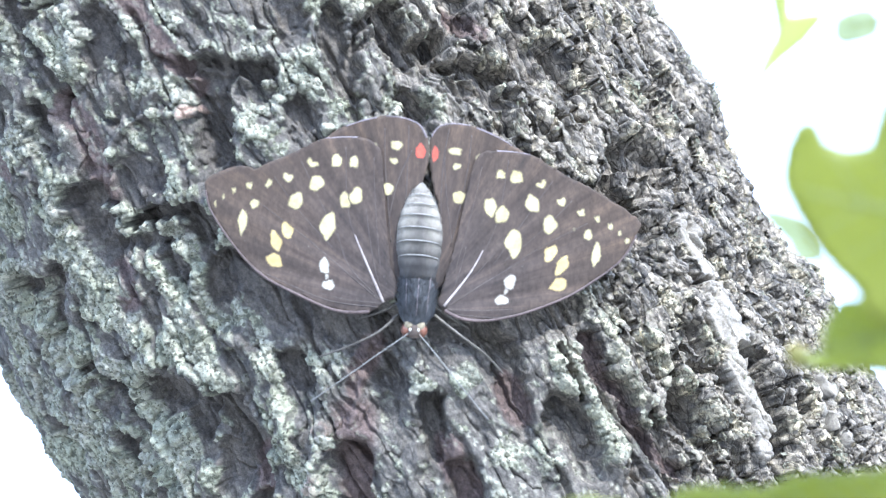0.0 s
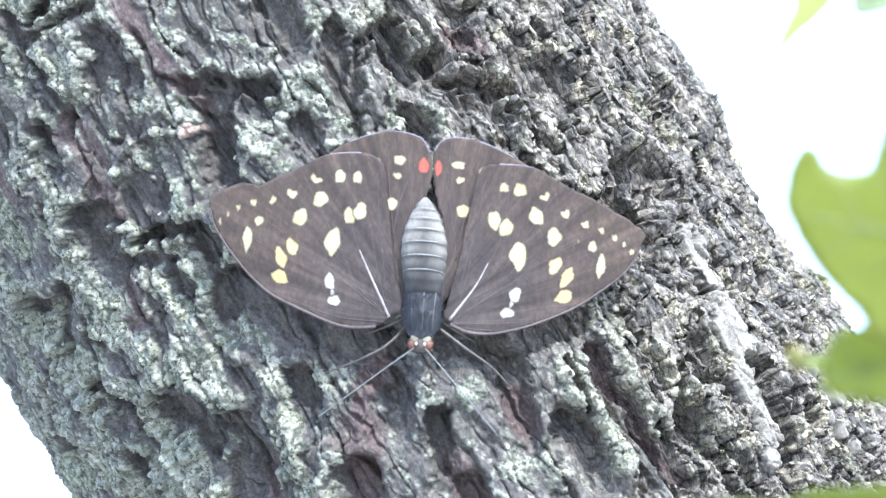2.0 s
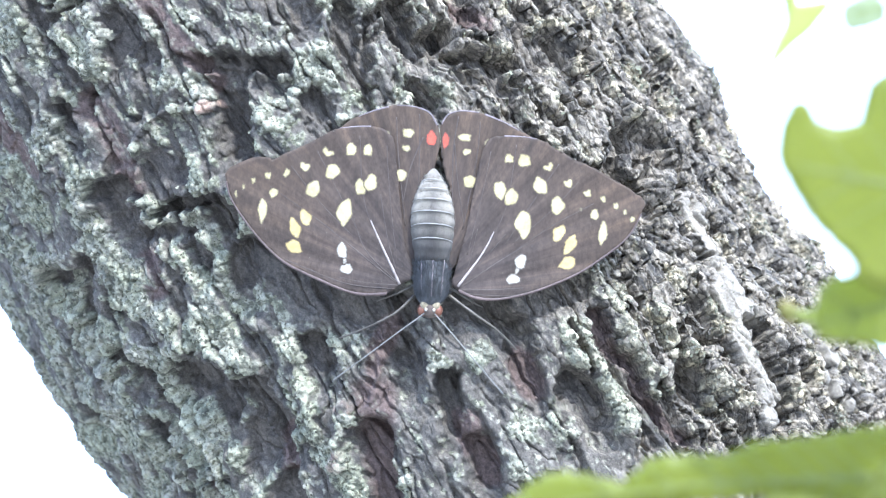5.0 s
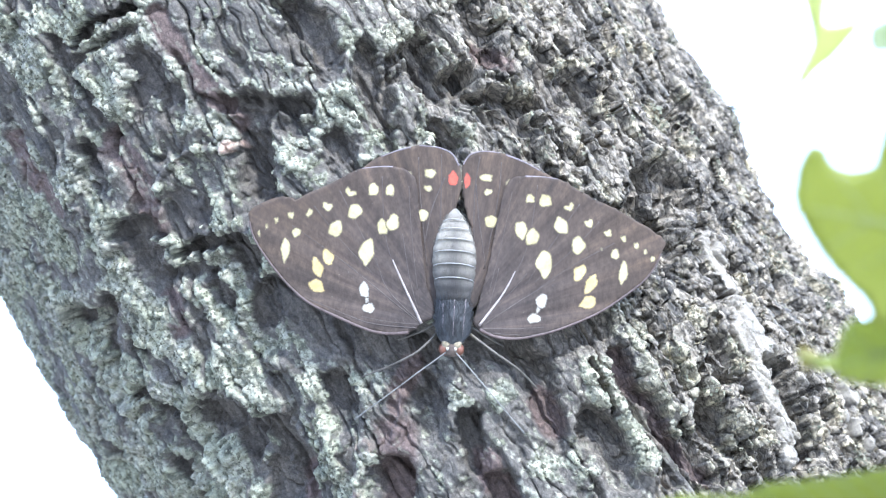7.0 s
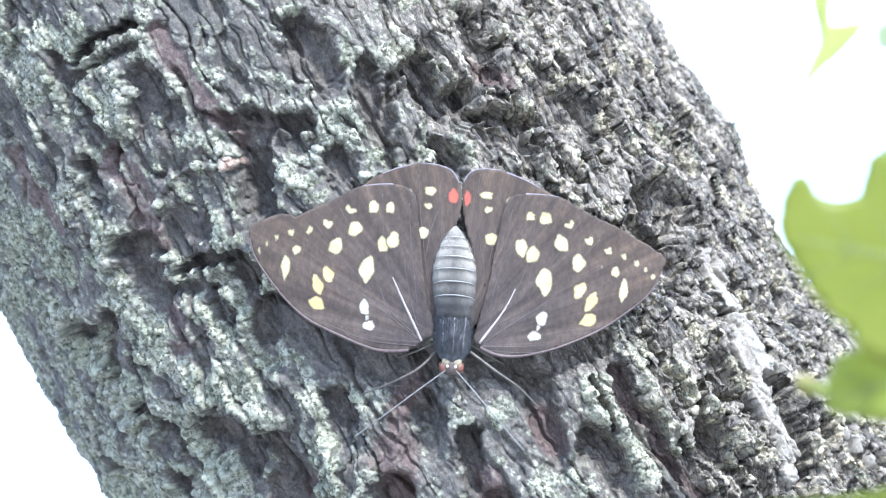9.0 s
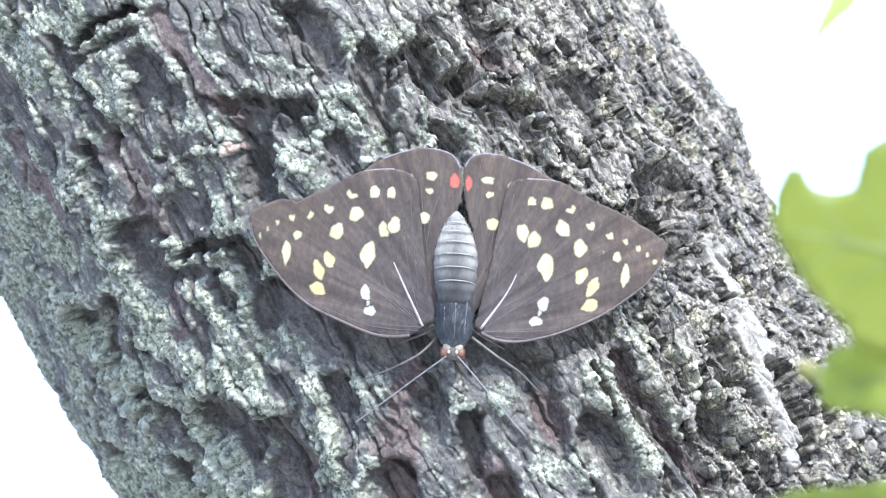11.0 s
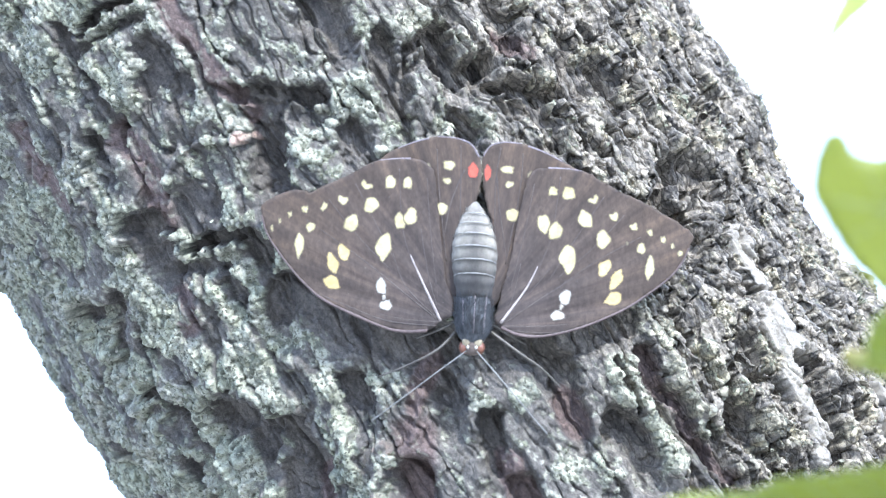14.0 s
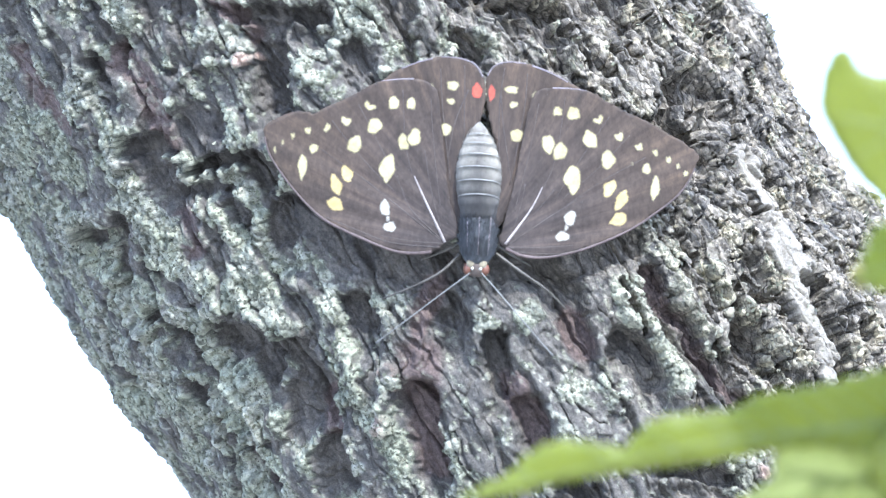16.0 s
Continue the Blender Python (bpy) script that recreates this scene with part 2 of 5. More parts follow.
LEAF = leaf_material("leaf", (0.112, 0.137, 0.022), (0.202, 0.224, 0.046), (0.53, 0.54, 0.075))
LEAF_YOUNG = leaf_material("young_leaf", (0.16, 0.19, 0.030), (0.26, 0.29, 0.065), (0.52, 0.55, 0.10))
LEAF_VEIN = leaf_material("leaf_vein", (0.17, 0.20, 0.055), (0.27, 0.30, 0.10), (0.52, 0.56, 0.16))
# pale underleaf; on the far leaves this paleness paints in the sky's glare
LEAF_PALE_GLARE = leaf_material("pale_glare_leaf", (0.26, 0.27, 0.09), (0.37, 0.38, 0.16), (0.69, 0.71, 0.27))
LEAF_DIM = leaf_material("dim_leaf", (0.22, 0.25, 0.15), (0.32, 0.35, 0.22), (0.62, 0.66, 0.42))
LEAF_WORN = leaf_material("worn_leaf", (0.20, 0.17, 0.05), (0.34, 0.30, 0.10), (0.50, 0.44, 0.16))
TWIG = mottled("twig", (0.08, 0.06, 0.04), (0.20, 0.16, 0.11), 300, 0.7, 0.0006)
# unseen ground, given a pale colour to reflect fill light onto the bark
BOUNCE_GROUND = mottled("bounce_ground", (0.26, 0.24, 0.20), (0.42, 0.40, 0.35), 9, 0.9, 0.01)


# ---- mesh helpers ----
def obj(name, bm, mat, parent=None, label="", smooth=True):
    me = bpy.data.meshes.new(name)
    bm.normal_update()
    bm.to_mesh(me)
    bm.free()
    if smooth:
        me.polygons.foreach_set("use_smooth", [True] * len(me.polygons))
    me.materials.append(mat)
    ob = new(name, me)
    if parent:
        ob.parent = parent
    return tagged(ob, label)


def part(name, bm, mat, parent, label="", smooth=True):
    return obj(name, bm, mat, parent, label, smooth)


def inside(p, poly):
    x, y = p
    c = False
    for (x0, y0), (x1, y1) in zip(poly, poly[1:] + poly[:1]):
        if (y0 > y) != (y1 > y) and x < (x1 - x0) * (y - y0) / (y1 - y0) + x0:
            c = not c
    return c


def rounded(pts, n=4, closed=True):
    """A Catmull-Rom line through pts."""
    out, m = [], len(pts)
    for i in range(m if closed else m - 1):
        p = [Vector(pts[(i + k) % m] if closed else pts[min(max(i + k, 0), m - 1)]) for k in (-1, 0, 1, 2)]
        for j in range(n):
            t = j / n
            q = 0.5 * (2 * p[1] + (p[2] - p[0]) * t + (2 * p[0] - 5 * p[1] + 4 * p[2] - p[3]) * t * t + (3 * p[1] - p[0] - 3 * p[2] + p[3]) * t ** 3)
            out.append(tuple(q))
    if not closed:
        out.append(tuple(pts[-1]))
    return out


def sheet(outline, height, thick, step):
    """A thin plate of that outline (mm) whose upper face lies at height(x, y)."""
    from mathutils.geometry import delaunay_2d_cdt
    n = len(outline)
    pts = [Vector(p) for p in outline]
    xs, ys = [p[0] for p in outline], [p[1] for p in outline]
    gx = np.arange(min(xs), max(xs), step)
    gy = np.arange(min(ys), max(ys), step)
    edge = np.array(outline)
    for i, x in enumerate(gx):
        for y in gy + (step / 2 if i % 2 else 0):
            if inside((x, y), outline) and np.hypot(edge[:, 0] - x, edge[:, 1] - y).min() > step * 0.5:
                pts.append(Vector((x, y)))
    vs, _, fs, *_ = delaunay_2d_cdt(pts, [(i, (i + 1) % n) for i in range(n)], [], 1, 1e-6)
    bm = bmesh.new()
    top = [bm.verts.new((v.x * MM, v.y * MM, height(v.x, v.y) * MM)) for v in vs]
    low = [bm.verts.new((v.x * MM, v.y * MM, (height(v.x, v.y) - thick) * MM)) for v in vs]
    count = {}
    for f in fs:
        a = sum((vs[f[i]].x * vs[f[(i + 1) % 3]].y - vs[f[(i + 1) % 3]].x * vs[f[i]].y) for i in range(3))
        f = list(f) if a > 0 else list(f)[::-1]
        bm.faces.new([top[i] for i in f])
        bm.faces.new([low[i] for i in f[::-1]])
        for i in range(3):
            e = (f[i], f[(i + 1) % 3])
            if e[::-1] in count:
                del count[e[::-1]]
            else:
                count[e] = 1
    for a, b in count:
        bm.faces.new([top[b], top[a], low[a], low[b]])
    return bm


def tube(bm, pts, radii, sides=8, squash=1.0):
    """A round bar along pts (mm) with a radius at each point, closed at both ends."""
    pts = [Vector(p) for p in pts]
    rings = []
    for i, p in enumerate(pts):
        d = (pts[min(i + 1, len(pts) - 1)] - pts[max(i - 1, 0)]).normalized()
        u = d.cross(Vector((0, 0, 1)) if abs(d.z) < 0.9 else Vector((1, 0, 0))).normalized()
        w = u.cross(d).normalized()
        rings.append([bm.verts.new((p + (u * math.cos(k * math.tau / sides) + w * math.sin(k * math.tau / sides) * squash) * radii[i]) * MM) for k in range(sides)])
    for a, b in zip(rings, rings[1:]):
        for k in range(sides):
            bm.faces.new([a[k], a[(k + 1) % sides], b[(k + 1) % sides], b[k]])
    bm.faces.new(rings[0][::-1])
    bm.faces.new(rings[-1])
    bmesh.ops.recalc_face_normals(bm, faces=bm.faces[:])
    return bm


# ---- ground ----
# added below the view; its paleness lifts the trunk's underside
def build_ground():
    bm = bmesh.new()
    n, size = 60, 600.0
    rows = [[bm.verts.new((size * (2 * (i / n) - 1) * abs(2 * i / n - 1), size * (2 * (j / n) - 1) * abs(2 * j / n - 1),
                           0.02 * math.sin(i * 1.7) * math.cos(j * 2.3))) for i in range(n + 1)] for j in range(n + 1)]
    for j in range(n):
        for i in range(n):
            bm.faces.new([rows[j][i], rows[j][i + 1], rows[j + 1][i + 1], rows[j + 1][i]])
    tagged(obj("ground", bm, BOUNCE_GROUND), "unseen ground under the leaning tree, made pale to bounce light upward", "ground", kind="structure")


build_ground()


# ---- tree ----
def lattice(ix, iy, seed):
    """A random value for each whole place, the same at every call."""
    u = np.uint32
    h = ix.astype(np.int64).astype(u) * u(374761393) + iy.astype(np.int64).astype(u) * u(668265263) + u((seed * 974634777) & 0xFFFFFFFF)
    h = (h ^ (h >> u(13))) * u(1274126177)
    h = (h ^ (h >> u(16))) * u(2246822519)
    return ((h ^ (h >> u(15))) & u(0xFFFFFF)) / float(0xFFFFFF)


def value_noise(x, y, seed):
    ix, iy = np.floor(x), np.floor(y)
    fx, fy = x - ix, y - iy
    fx, fy = fx * fx * fx * (fx * (fx * 6 - 15) + 10), fy * fy * fy * (fy * (fy * 6 - 15) + 10)
    a, b = lattice(ix, iy, seed), lattice(ix + 1, iy, seed)
    c, d = lattice(ix, iy + 1, seed), lattice(ix + 1, iy + 1, seed)
    return (a + (b - a) * fx) * (1 - fy) + (c + (d - c) * fx) * fy


def fbm(x, y, seed, octaves=4, gain=0.5):
    total, amp, norm = 0, 1.0, 0.0
    for k in range(octaves):
        total = total + amp * value_noise(x * 2 ** k + 17.3 * k, y * 2 ** k - 9.1 * k, seed + k)
        norm += amp
        amp *= gain
    return total / norm


def flakes(x, y, seed):
    """Broken flakes: each has a random level and tilt; also the distance to its rim."""
    ix, iy = np.floor(x), np.floor(y)
    best, second = np.full(x.shape, 9.0), np.full(x.shape, 9.0)
    level, tilt = np.zeros(x.shape), np.zeros(x.shape)
    for dx in (-1, 0, 1):
        for dy in (-1, 0, 1):
            cx, cy = ix + dx, iy + dy
            ox = x - (cx + 0.1 + 0.8 * lattice(cx, cy, seed))
            oy = y - (cy + 0.1 + 0.8 * lattice(cx, cy, seed + 1))
            d = np.hypot(ox, oy)
            near = d < best
            second = np.where(near, best, np.minimum(second, d))
            best = np.where(near, d, best)
            val = lattice(cx, cy, seed + 2)
            level = np.where(near, val, level)
            tilt = np.where(near, ox * (lattice(cx, cy, seed + 3) - 0.5) * 1.6 + oy * (0.25 + 0.9 * lattice(cx, cy, seed + 4)), tilt)
    return level, tilt, second - best


def smooth(lo, hi, x):
    t = np.clip((x - lo) / (hi - lo), 0, 1)
    return t * t * (3 - 2 * t)


def stroke(s, a, pts):
    """Distance to a broken line."""
    out = np.full(s.shape, 1e3)
    xs, ys = [p[0] for p in pts], [p[1] for p in pts]
    near = np.nonzero((s > min(xs) - 14) & (s < max(xs) + 14) & (a > min(ys) - 14) & (a < max(ys) + 14))
    s, a = s[near], a[near]
    best = np.full(s.shape, 1e3)
    for (x0, y0), (x1, y1) in zip(pts, pts[1:]):
        dx, dy = x1 - x0, y1 - y0
        t = np.clip(((s - x0) * dx + (a - y0) * dy) / (dx * dx + dy * dy + 1e-9), 0, 1)
        best = np.minimum(best, np.hypot(s - x0 - t * dx, a - y0 - t * dy))
    out[near] = best
    return out


# Deep hollows of the bark: a line (mm round the trunk, mm down the trunk), width, depth.
HOLLOWS_DEEP_A = [
    ([(-14, -65), (2, -54)], 3.5, 7),
    ([(-10, -60), (-13, -55), (-18, -44)], 7.2, 9),
    ([(11, -76), (14, -69)], 6.2, 7),
    ([(52, -57), (52, -49), (49, -48)], 4.7, 7),
    ([(34, -53), (33, -46), (34, -41), (41, -41)], 5.0, 9),
    ([(41, -35), (46, -31), (53, -27)], 3.5, 8),
    ([(47, -27), (48, -22)], 4.2, 6),
    ([(28, -33), (28, -28)], 3.9, 6),
    ([(66, 9), (67, 16), (68, 22)], 7.4, 9),
    ([(67, -27), (70, -22)], 4.9, 5),
    ([(71, 2), (83, 9)], 5.6, 8),
    ([(96, -5), (95, -1)], 5.2, 8),
]
HOLLOWS_DEEP_B = [
    ([(-47, -40), (-39, -38), (-30, -36)], 3.1, 7),
    ([(-31, -33), (-31, -30)], 6.3, 7),
    ([(-59, -53), (-49, -48)], 3.9, 6),
    ([(-89, -42), (-78, -36)], 4.7, 6),
    ([(-32, -21), (-35, -15)], 5.6, 6),
    ([(-65, -3), (-55, 4), (-59, 10)], 6.7, 8),
    ([(-56, 19), (-57, 23)], 6.7, 6),
    ([(-28, 7), (-28, 12)], 5.6, 6),
    ([(-9, 17), (-9, 23)], 6.1, 6),
    ([(-3, 32), (-5, 37)], 4.4, 7),
    ([(15, 22), (17, 33)], 7.0, 8),
    ([(21, 47), (25, 51), (24, 58)], 5.6, 8),
]
HOLLOWS_DEEP_C = [
    ([(78, 62), (76, 70), (76, 75), (71, 83)], 4.8, 10),
    ([(37, 37), (36, 45), (38, 55), (37, 61), (39, 69), (41, 74)], 3.1, 6),
    ([(43, 60), (41, 68)], 3.1, 6),
    ([(-48, 9), (-48, 19)], 7.0, 7),
    ([(-55, 34), (-56, 41)], 6.7, 7),
    ([(-27, 33), (-33, 49)], 7.0, 6),
    ([(-5, 48), (-6, 56)], 5.8, 7),
    ([(-3, 31), (-8, 41)], 3.9, 6),
    ([(-7, 68), (-3, 74)], 4.2, 6),
    ([(15, 78), (27, 87)], 3.6, 6),
]
HOLLOWS_DEEP = HOLLOWS_DEEP_A + HOLLOWS_DEEP_B + HOLLOWS_DEEP_C
# Shallower hollows.
HOLLOWS_MID_A = [
    ([(-45, -102), (-47, -91), (-46, -82), (-46, -74)], 2.2, 4),
    ([(-41, -98), (-36, -99), (-27, -98), (-23, -97)], 1.8, 6),
    ([(-28, -85), (-28, -80), (-34, -78)], 4.7, 4),
    ([(-27, -75), (-24, -73)], 3.6, 4),
    ([(-53, -73), (-54, -70)], 4.2, 5),
    ([(25, -53), (18, -44), (17, -39)], 1.9, 5),
    ([(31, -54), (25, -53)], 1.9, 5),
    ([(63, -36), (61, -29), (62, -26)], 4.2, 4),
    ([(3, -43), (4, -40)], 5.6, 4),
    ([(21, -59), (18, -51), (19, -45)], 4.2, 6),
    ([(15, -71), (13, -62)], 4.6, 6),
    ([(-56, -47), (-55, -39)], 6.7, 5),
]
HOLLOWS_MID_B = [
    ([(-39, -50), (-36, -46)], 6.4, 2),
    ([(-41, -31), (-41, -24)], 3.1, 5),
    ([(-75, -39), (-79, -33)], 4.2, 4),
    ([(-83, -34), (-86, -25)], 4.2, 5),
    ([(-79, -13), (-76, -5), (-76, 6), (-74, 15)], 3.1, 6),
    ([(-84, 6), (-85, 9)], 4.7, 5),
    ([(-109, -7), (-106, -1)], 4.7, 4),
    ([(-141, -35), (-127, -28)], 3.9, 4),
    ([(-80, -17), (-87, -16)], 2.8, 4),
    ([(15, 37), (14, 43)], 4.9, 5),
    ([(-49, 16), (-51, 23)], 4.2, 5),
    ([(50, 59), (52, 64)], 5.6, 7),
]
HOLLOWS_MID_C = [
    ([(63, 44), (64, 52)], 2.5, 5),
    ([(86, 32), (87, 35)], 3.1, 4),
    ([(32, 67), (32, 70)], 3.5, 5),
    ([(84, 70), (86, 78)], 2.8, 5),
    ([(119, 46), (127, 56)], 2.1, 4),
    ([(-78, 25), (-76, 34)], 4.2, 5),
    ([(-82, 16), (-81, 23)], 2.8, 4),
]
# Troughs added along the wings' lower edges, shaped to imitate the wings' shadow.
HOLLOWS_WING_SHADE = [
    ([(-30, -20), (-18, 0), (-4, 11)], 8.0, 4),
    ([(8, 17), (21, 25), (36, 28)], 7.0, 4),
]
HOLLOWS_MID = HOLLOWS_WING_SHADE + HOLLOWS_MID_A + HOLLOWS_MID_B + HOLLOWS_MID_C
# Narrow cracks between the long plates.
CRACKS_A = [
    ([(52, -26), (47, -15)], 1.4, 4),
    ([(38, -54), (31, -55)], 1.7, 5),
    ([(95, -39), (89, -28), (88, -21)], 1.5, 4),
    ([(119, -25), (114, -18)], 1.9, 4),
    ([(96, -9), (111, -6)], 1.0, 4),
    ([(94, -15), (95, -10), (93, -3)], 1.1, 4),
    ([(72, 1), (79, 3)], 2.2, 4),
    ([(91, 2), (93, 5)], 1.4, 4),
    ([(74, 39), (84, 44)], 0.8, 4),
    ([(84, 44), (82, 53)], 1.1, 4),
    ([(86, 29), (82, 41)], 1.4, 4),
    ([(74, 25), (73, 38)], 1.3, 4),
]
CRACKS_B = [
    ([(74, 58), (79, 61)], 1.9, 5),
    ([(65, 52), (65, 65)], 1.4, 4),
    ([(55, 50), (52, 56)], 1.9, 5),
    ([(80, -38), (73, -18), (69, -7)], 1.3, 3),
    ([(99, -34), (95, -19), (96, -12)], 1.1, 3),
    ([(65, -18), (67, -8)], 1.3, 3),
    ([(85, 11), (83, 22)], 1.3, 3),
    ([(96, 34), (98, 48)], 1.1, 3),
    ([(49, 33), (48, 53)], 1.3, 4),
    ([(30, 35), (28, 47)], 1.4, 4),
]
CRACKS = CRACKS_A + CRACKS_B
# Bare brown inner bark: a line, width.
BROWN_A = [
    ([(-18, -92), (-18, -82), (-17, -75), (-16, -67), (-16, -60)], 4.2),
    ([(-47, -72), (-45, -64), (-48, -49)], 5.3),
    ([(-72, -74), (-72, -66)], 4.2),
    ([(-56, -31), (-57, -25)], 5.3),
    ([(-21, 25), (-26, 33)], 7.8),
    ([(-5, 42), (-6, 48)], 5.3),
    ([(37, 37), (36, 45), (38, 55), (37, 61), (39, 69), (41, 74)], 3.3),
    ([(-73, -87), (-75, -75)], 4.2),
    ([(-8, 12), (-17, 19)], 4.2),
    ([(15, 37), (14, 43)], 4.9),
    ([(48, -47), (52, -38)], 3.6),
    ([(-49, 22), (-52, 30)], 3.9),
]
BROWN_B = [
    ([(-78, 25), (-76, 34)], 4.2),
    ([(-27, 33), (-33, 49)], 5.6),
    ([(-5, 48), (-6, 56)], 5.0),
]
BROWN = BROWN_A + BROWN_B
# Smooth weathered plates: a line, width.
SMOOTH = [
    ([(81, 26), (77, 39)], 6.2),
    ([(76, 43), (76, 51)], 6.2),
    ([(73, 50), (78, 59), (71, 60), (70, 71)], 7.6),
    ([(70, 70), (64, 81)], 6.2),
    ([(94, 69), (101, 81)], 3.2),
    ([(91, 82), (96, 92)], 3.4),
]
# Raised rims and ridges: a line, width, height.
RIMS_A = [
    ([(-48, -45), (-40, -58), (-34, -60), (-28, -59), (-19, -54)], 1.3, 1.8),
    ([(-48, -34), (-55, -22), (-58, -15)], 1.1, 1.2),
    ([(-59, -98), (-60, -90), (-63, -80)], 1.1, 1.3),
    ([(-66, -70), (-66, -64), (-65, -57)], 1.3, 1.2),
    ([(-24, -95), (-30, -94), (-40, -98)], 1.9, 1.5),
    ([(-25, -86), (-35, -89), (-38, -99)], 1.4, 1.0),
    ([(-10, -45), (-6, -41), (-2, -43)], 1.9, 1.4),
    ([(4, -65), (5, -62), (7, -62)], 1.4, 1.4),
    ([(10, -55), (13, -47), (15, -36)], 2.2, 1.5),
    ([(7, -36), (13, -34), (23, -31)], 1.7, 1.2),
    ([(27, -42), (31, -37), (33, -29)], 2.2, 1.4),
    ([(36, -30), (43, -25), (43, -19)], 1.9, 1.4),
]
RIMS_B = [
    ([(39, -52), (39, -46), (45, -41)], 2.5, 1.6),
    ([(54, -46), (60, -50), (61, -43), (58, -33)], 2.8, 1.8),
    ([(-22, 25), (-13, 18), (-3, 15)], 1.3, 1.0),
    ([(-7, 22), (-7, 30), (-0, 31)], 1.7, 1.3),
    ([(4, 27), (7, 40), (12, 48), (15, 59)], 1.7, 1.4),
    ([(10, 23), (10, 33), (9, 42)], 1.9, 1.2),
    ([(28, 33), (27, 43), (29, 53), (28, 64)], 3.1, 2.0),
    ([(42, 42), (41, 54), (44, 62)], 3.3, 2.0),
    ([(52, 43), (55, 55), (57, 66), (61, 77)], 3.6, 2.0),
    ([(29, 26), (28, 33)], 2.5, 1.4),
    ([(-70, 6), (-69, 16), (-70, 22)], 3.3, 2.0),
    ([(-32, 6), (-36, 15), (-40, 26)], 3.6, 1.6),
]
RIMS_C = [
    ([(-39, -6), (-35, -0), (-35, 6)], 2.5, 1.3),
    ([(-53, -13), (-51, -4), (-46, 0)], 3.1, 1.2),
    ([(-42, -41), (-34, -35), (-34, -29)], 1.4, 0.8),
    ([(-89, -62), (-91, -49), (-95, -37)], 2.2, 1.4),
    ([(-97, -31), (-93, -19), (-87, -7)], 2.2, 1.2),
    ([(-61, -23), (-61, -15), (-58, -9)], 2.5, 1.2),
    ([(103, 3), (101, 16), (100, 28)], 1.9, 1.6),
    ([(78, -16), (77, -2), (81, 17)], 2.2, 1.4),
    ([(76, -42), (75, -29), (72, -15)], 2.2, 1.4),
]
RIMS = RIMS_A + RIMS_B + RIMS_C
# A broken-off tan stub of bark.
STUB = [
    ([(-29, 24), (-32, 29), (-38, 35)], 3.3, 3.2),
]
# Thick pale crusts of lichen: a line, width.
CRUSTS = [
    ([(6, 42), (10, 47), (14, 56)], 3.1),
    ([(-9, -45), (-6, -41)], 3.1),
    ([(4, -66), (7, -60)], 4.2),
    ([(21, -34), (26, -33)], 3.6),
    ([(63, -33), (75, -29)], 1.9),
    ([(-73, 9), (-69, 18)], 5.3),
    ([(-30, 3), (-31, 11), (-36, 20)], 4.7),
    ([(39, -30), (44, -24)], 2.8),
    ([(-45, -108), (-38, -96), (-37, -84)], 7.0),
    ([(-43, -36), (-38, -28)], 7.2),
    ([(-7, 23), (-3, 27)], 3.6),
    ([(50, 43), (50, 56)], 4.7),
    ([(28, 33), (27, 43)], 3.6),
    ([(11, -54), (13, -46)], 4.2),
    ([(-70, -27), (-60, -16)], 4.7),
    ([(11, 42), (15, 56)], 4.2),
]
PALE = [(35, 90, 1.5), (-20.0, -55.5, 1.5), (-17.8, -54.0, 1.0)]
RADIUS = 100.0
AXIS = Vector((-11.6, -4.2, -99.6))
DOWN = Vector((0.517, -0.856, 0)).normalized()
SIDE = Vector((0.856, 0.517, 0)).normalized()
PLUMB = Vector((0, -0.94, 0.342))


def lumps(x, y, seed):
    """Rounded grains: the height of each dome, and its own random value."""
    ix, iy = np.floor(x), np.floor(y)
    best, own = np.full(x.shape, 9.0), np.zeros(x.shape)
    for dx in (-1, 0, 1):
        for dy in (-1, 0, 1):
            cx, cy = ix + dx, iy + dy
            d = np.hypot(x - (cx + 0.1 + 0.8 * lattice(cx, cy, seed)), y - (cy + 0.1 + 0.8 * lattice(cx, cy, seed + 1)))
            near = d < best
            best = np.where(near, d, best)
            own = np.where(near, lattice(cx, cy, seed + 2), own)
    return 1 - np.minimum(best, 1.0) ** 2, own


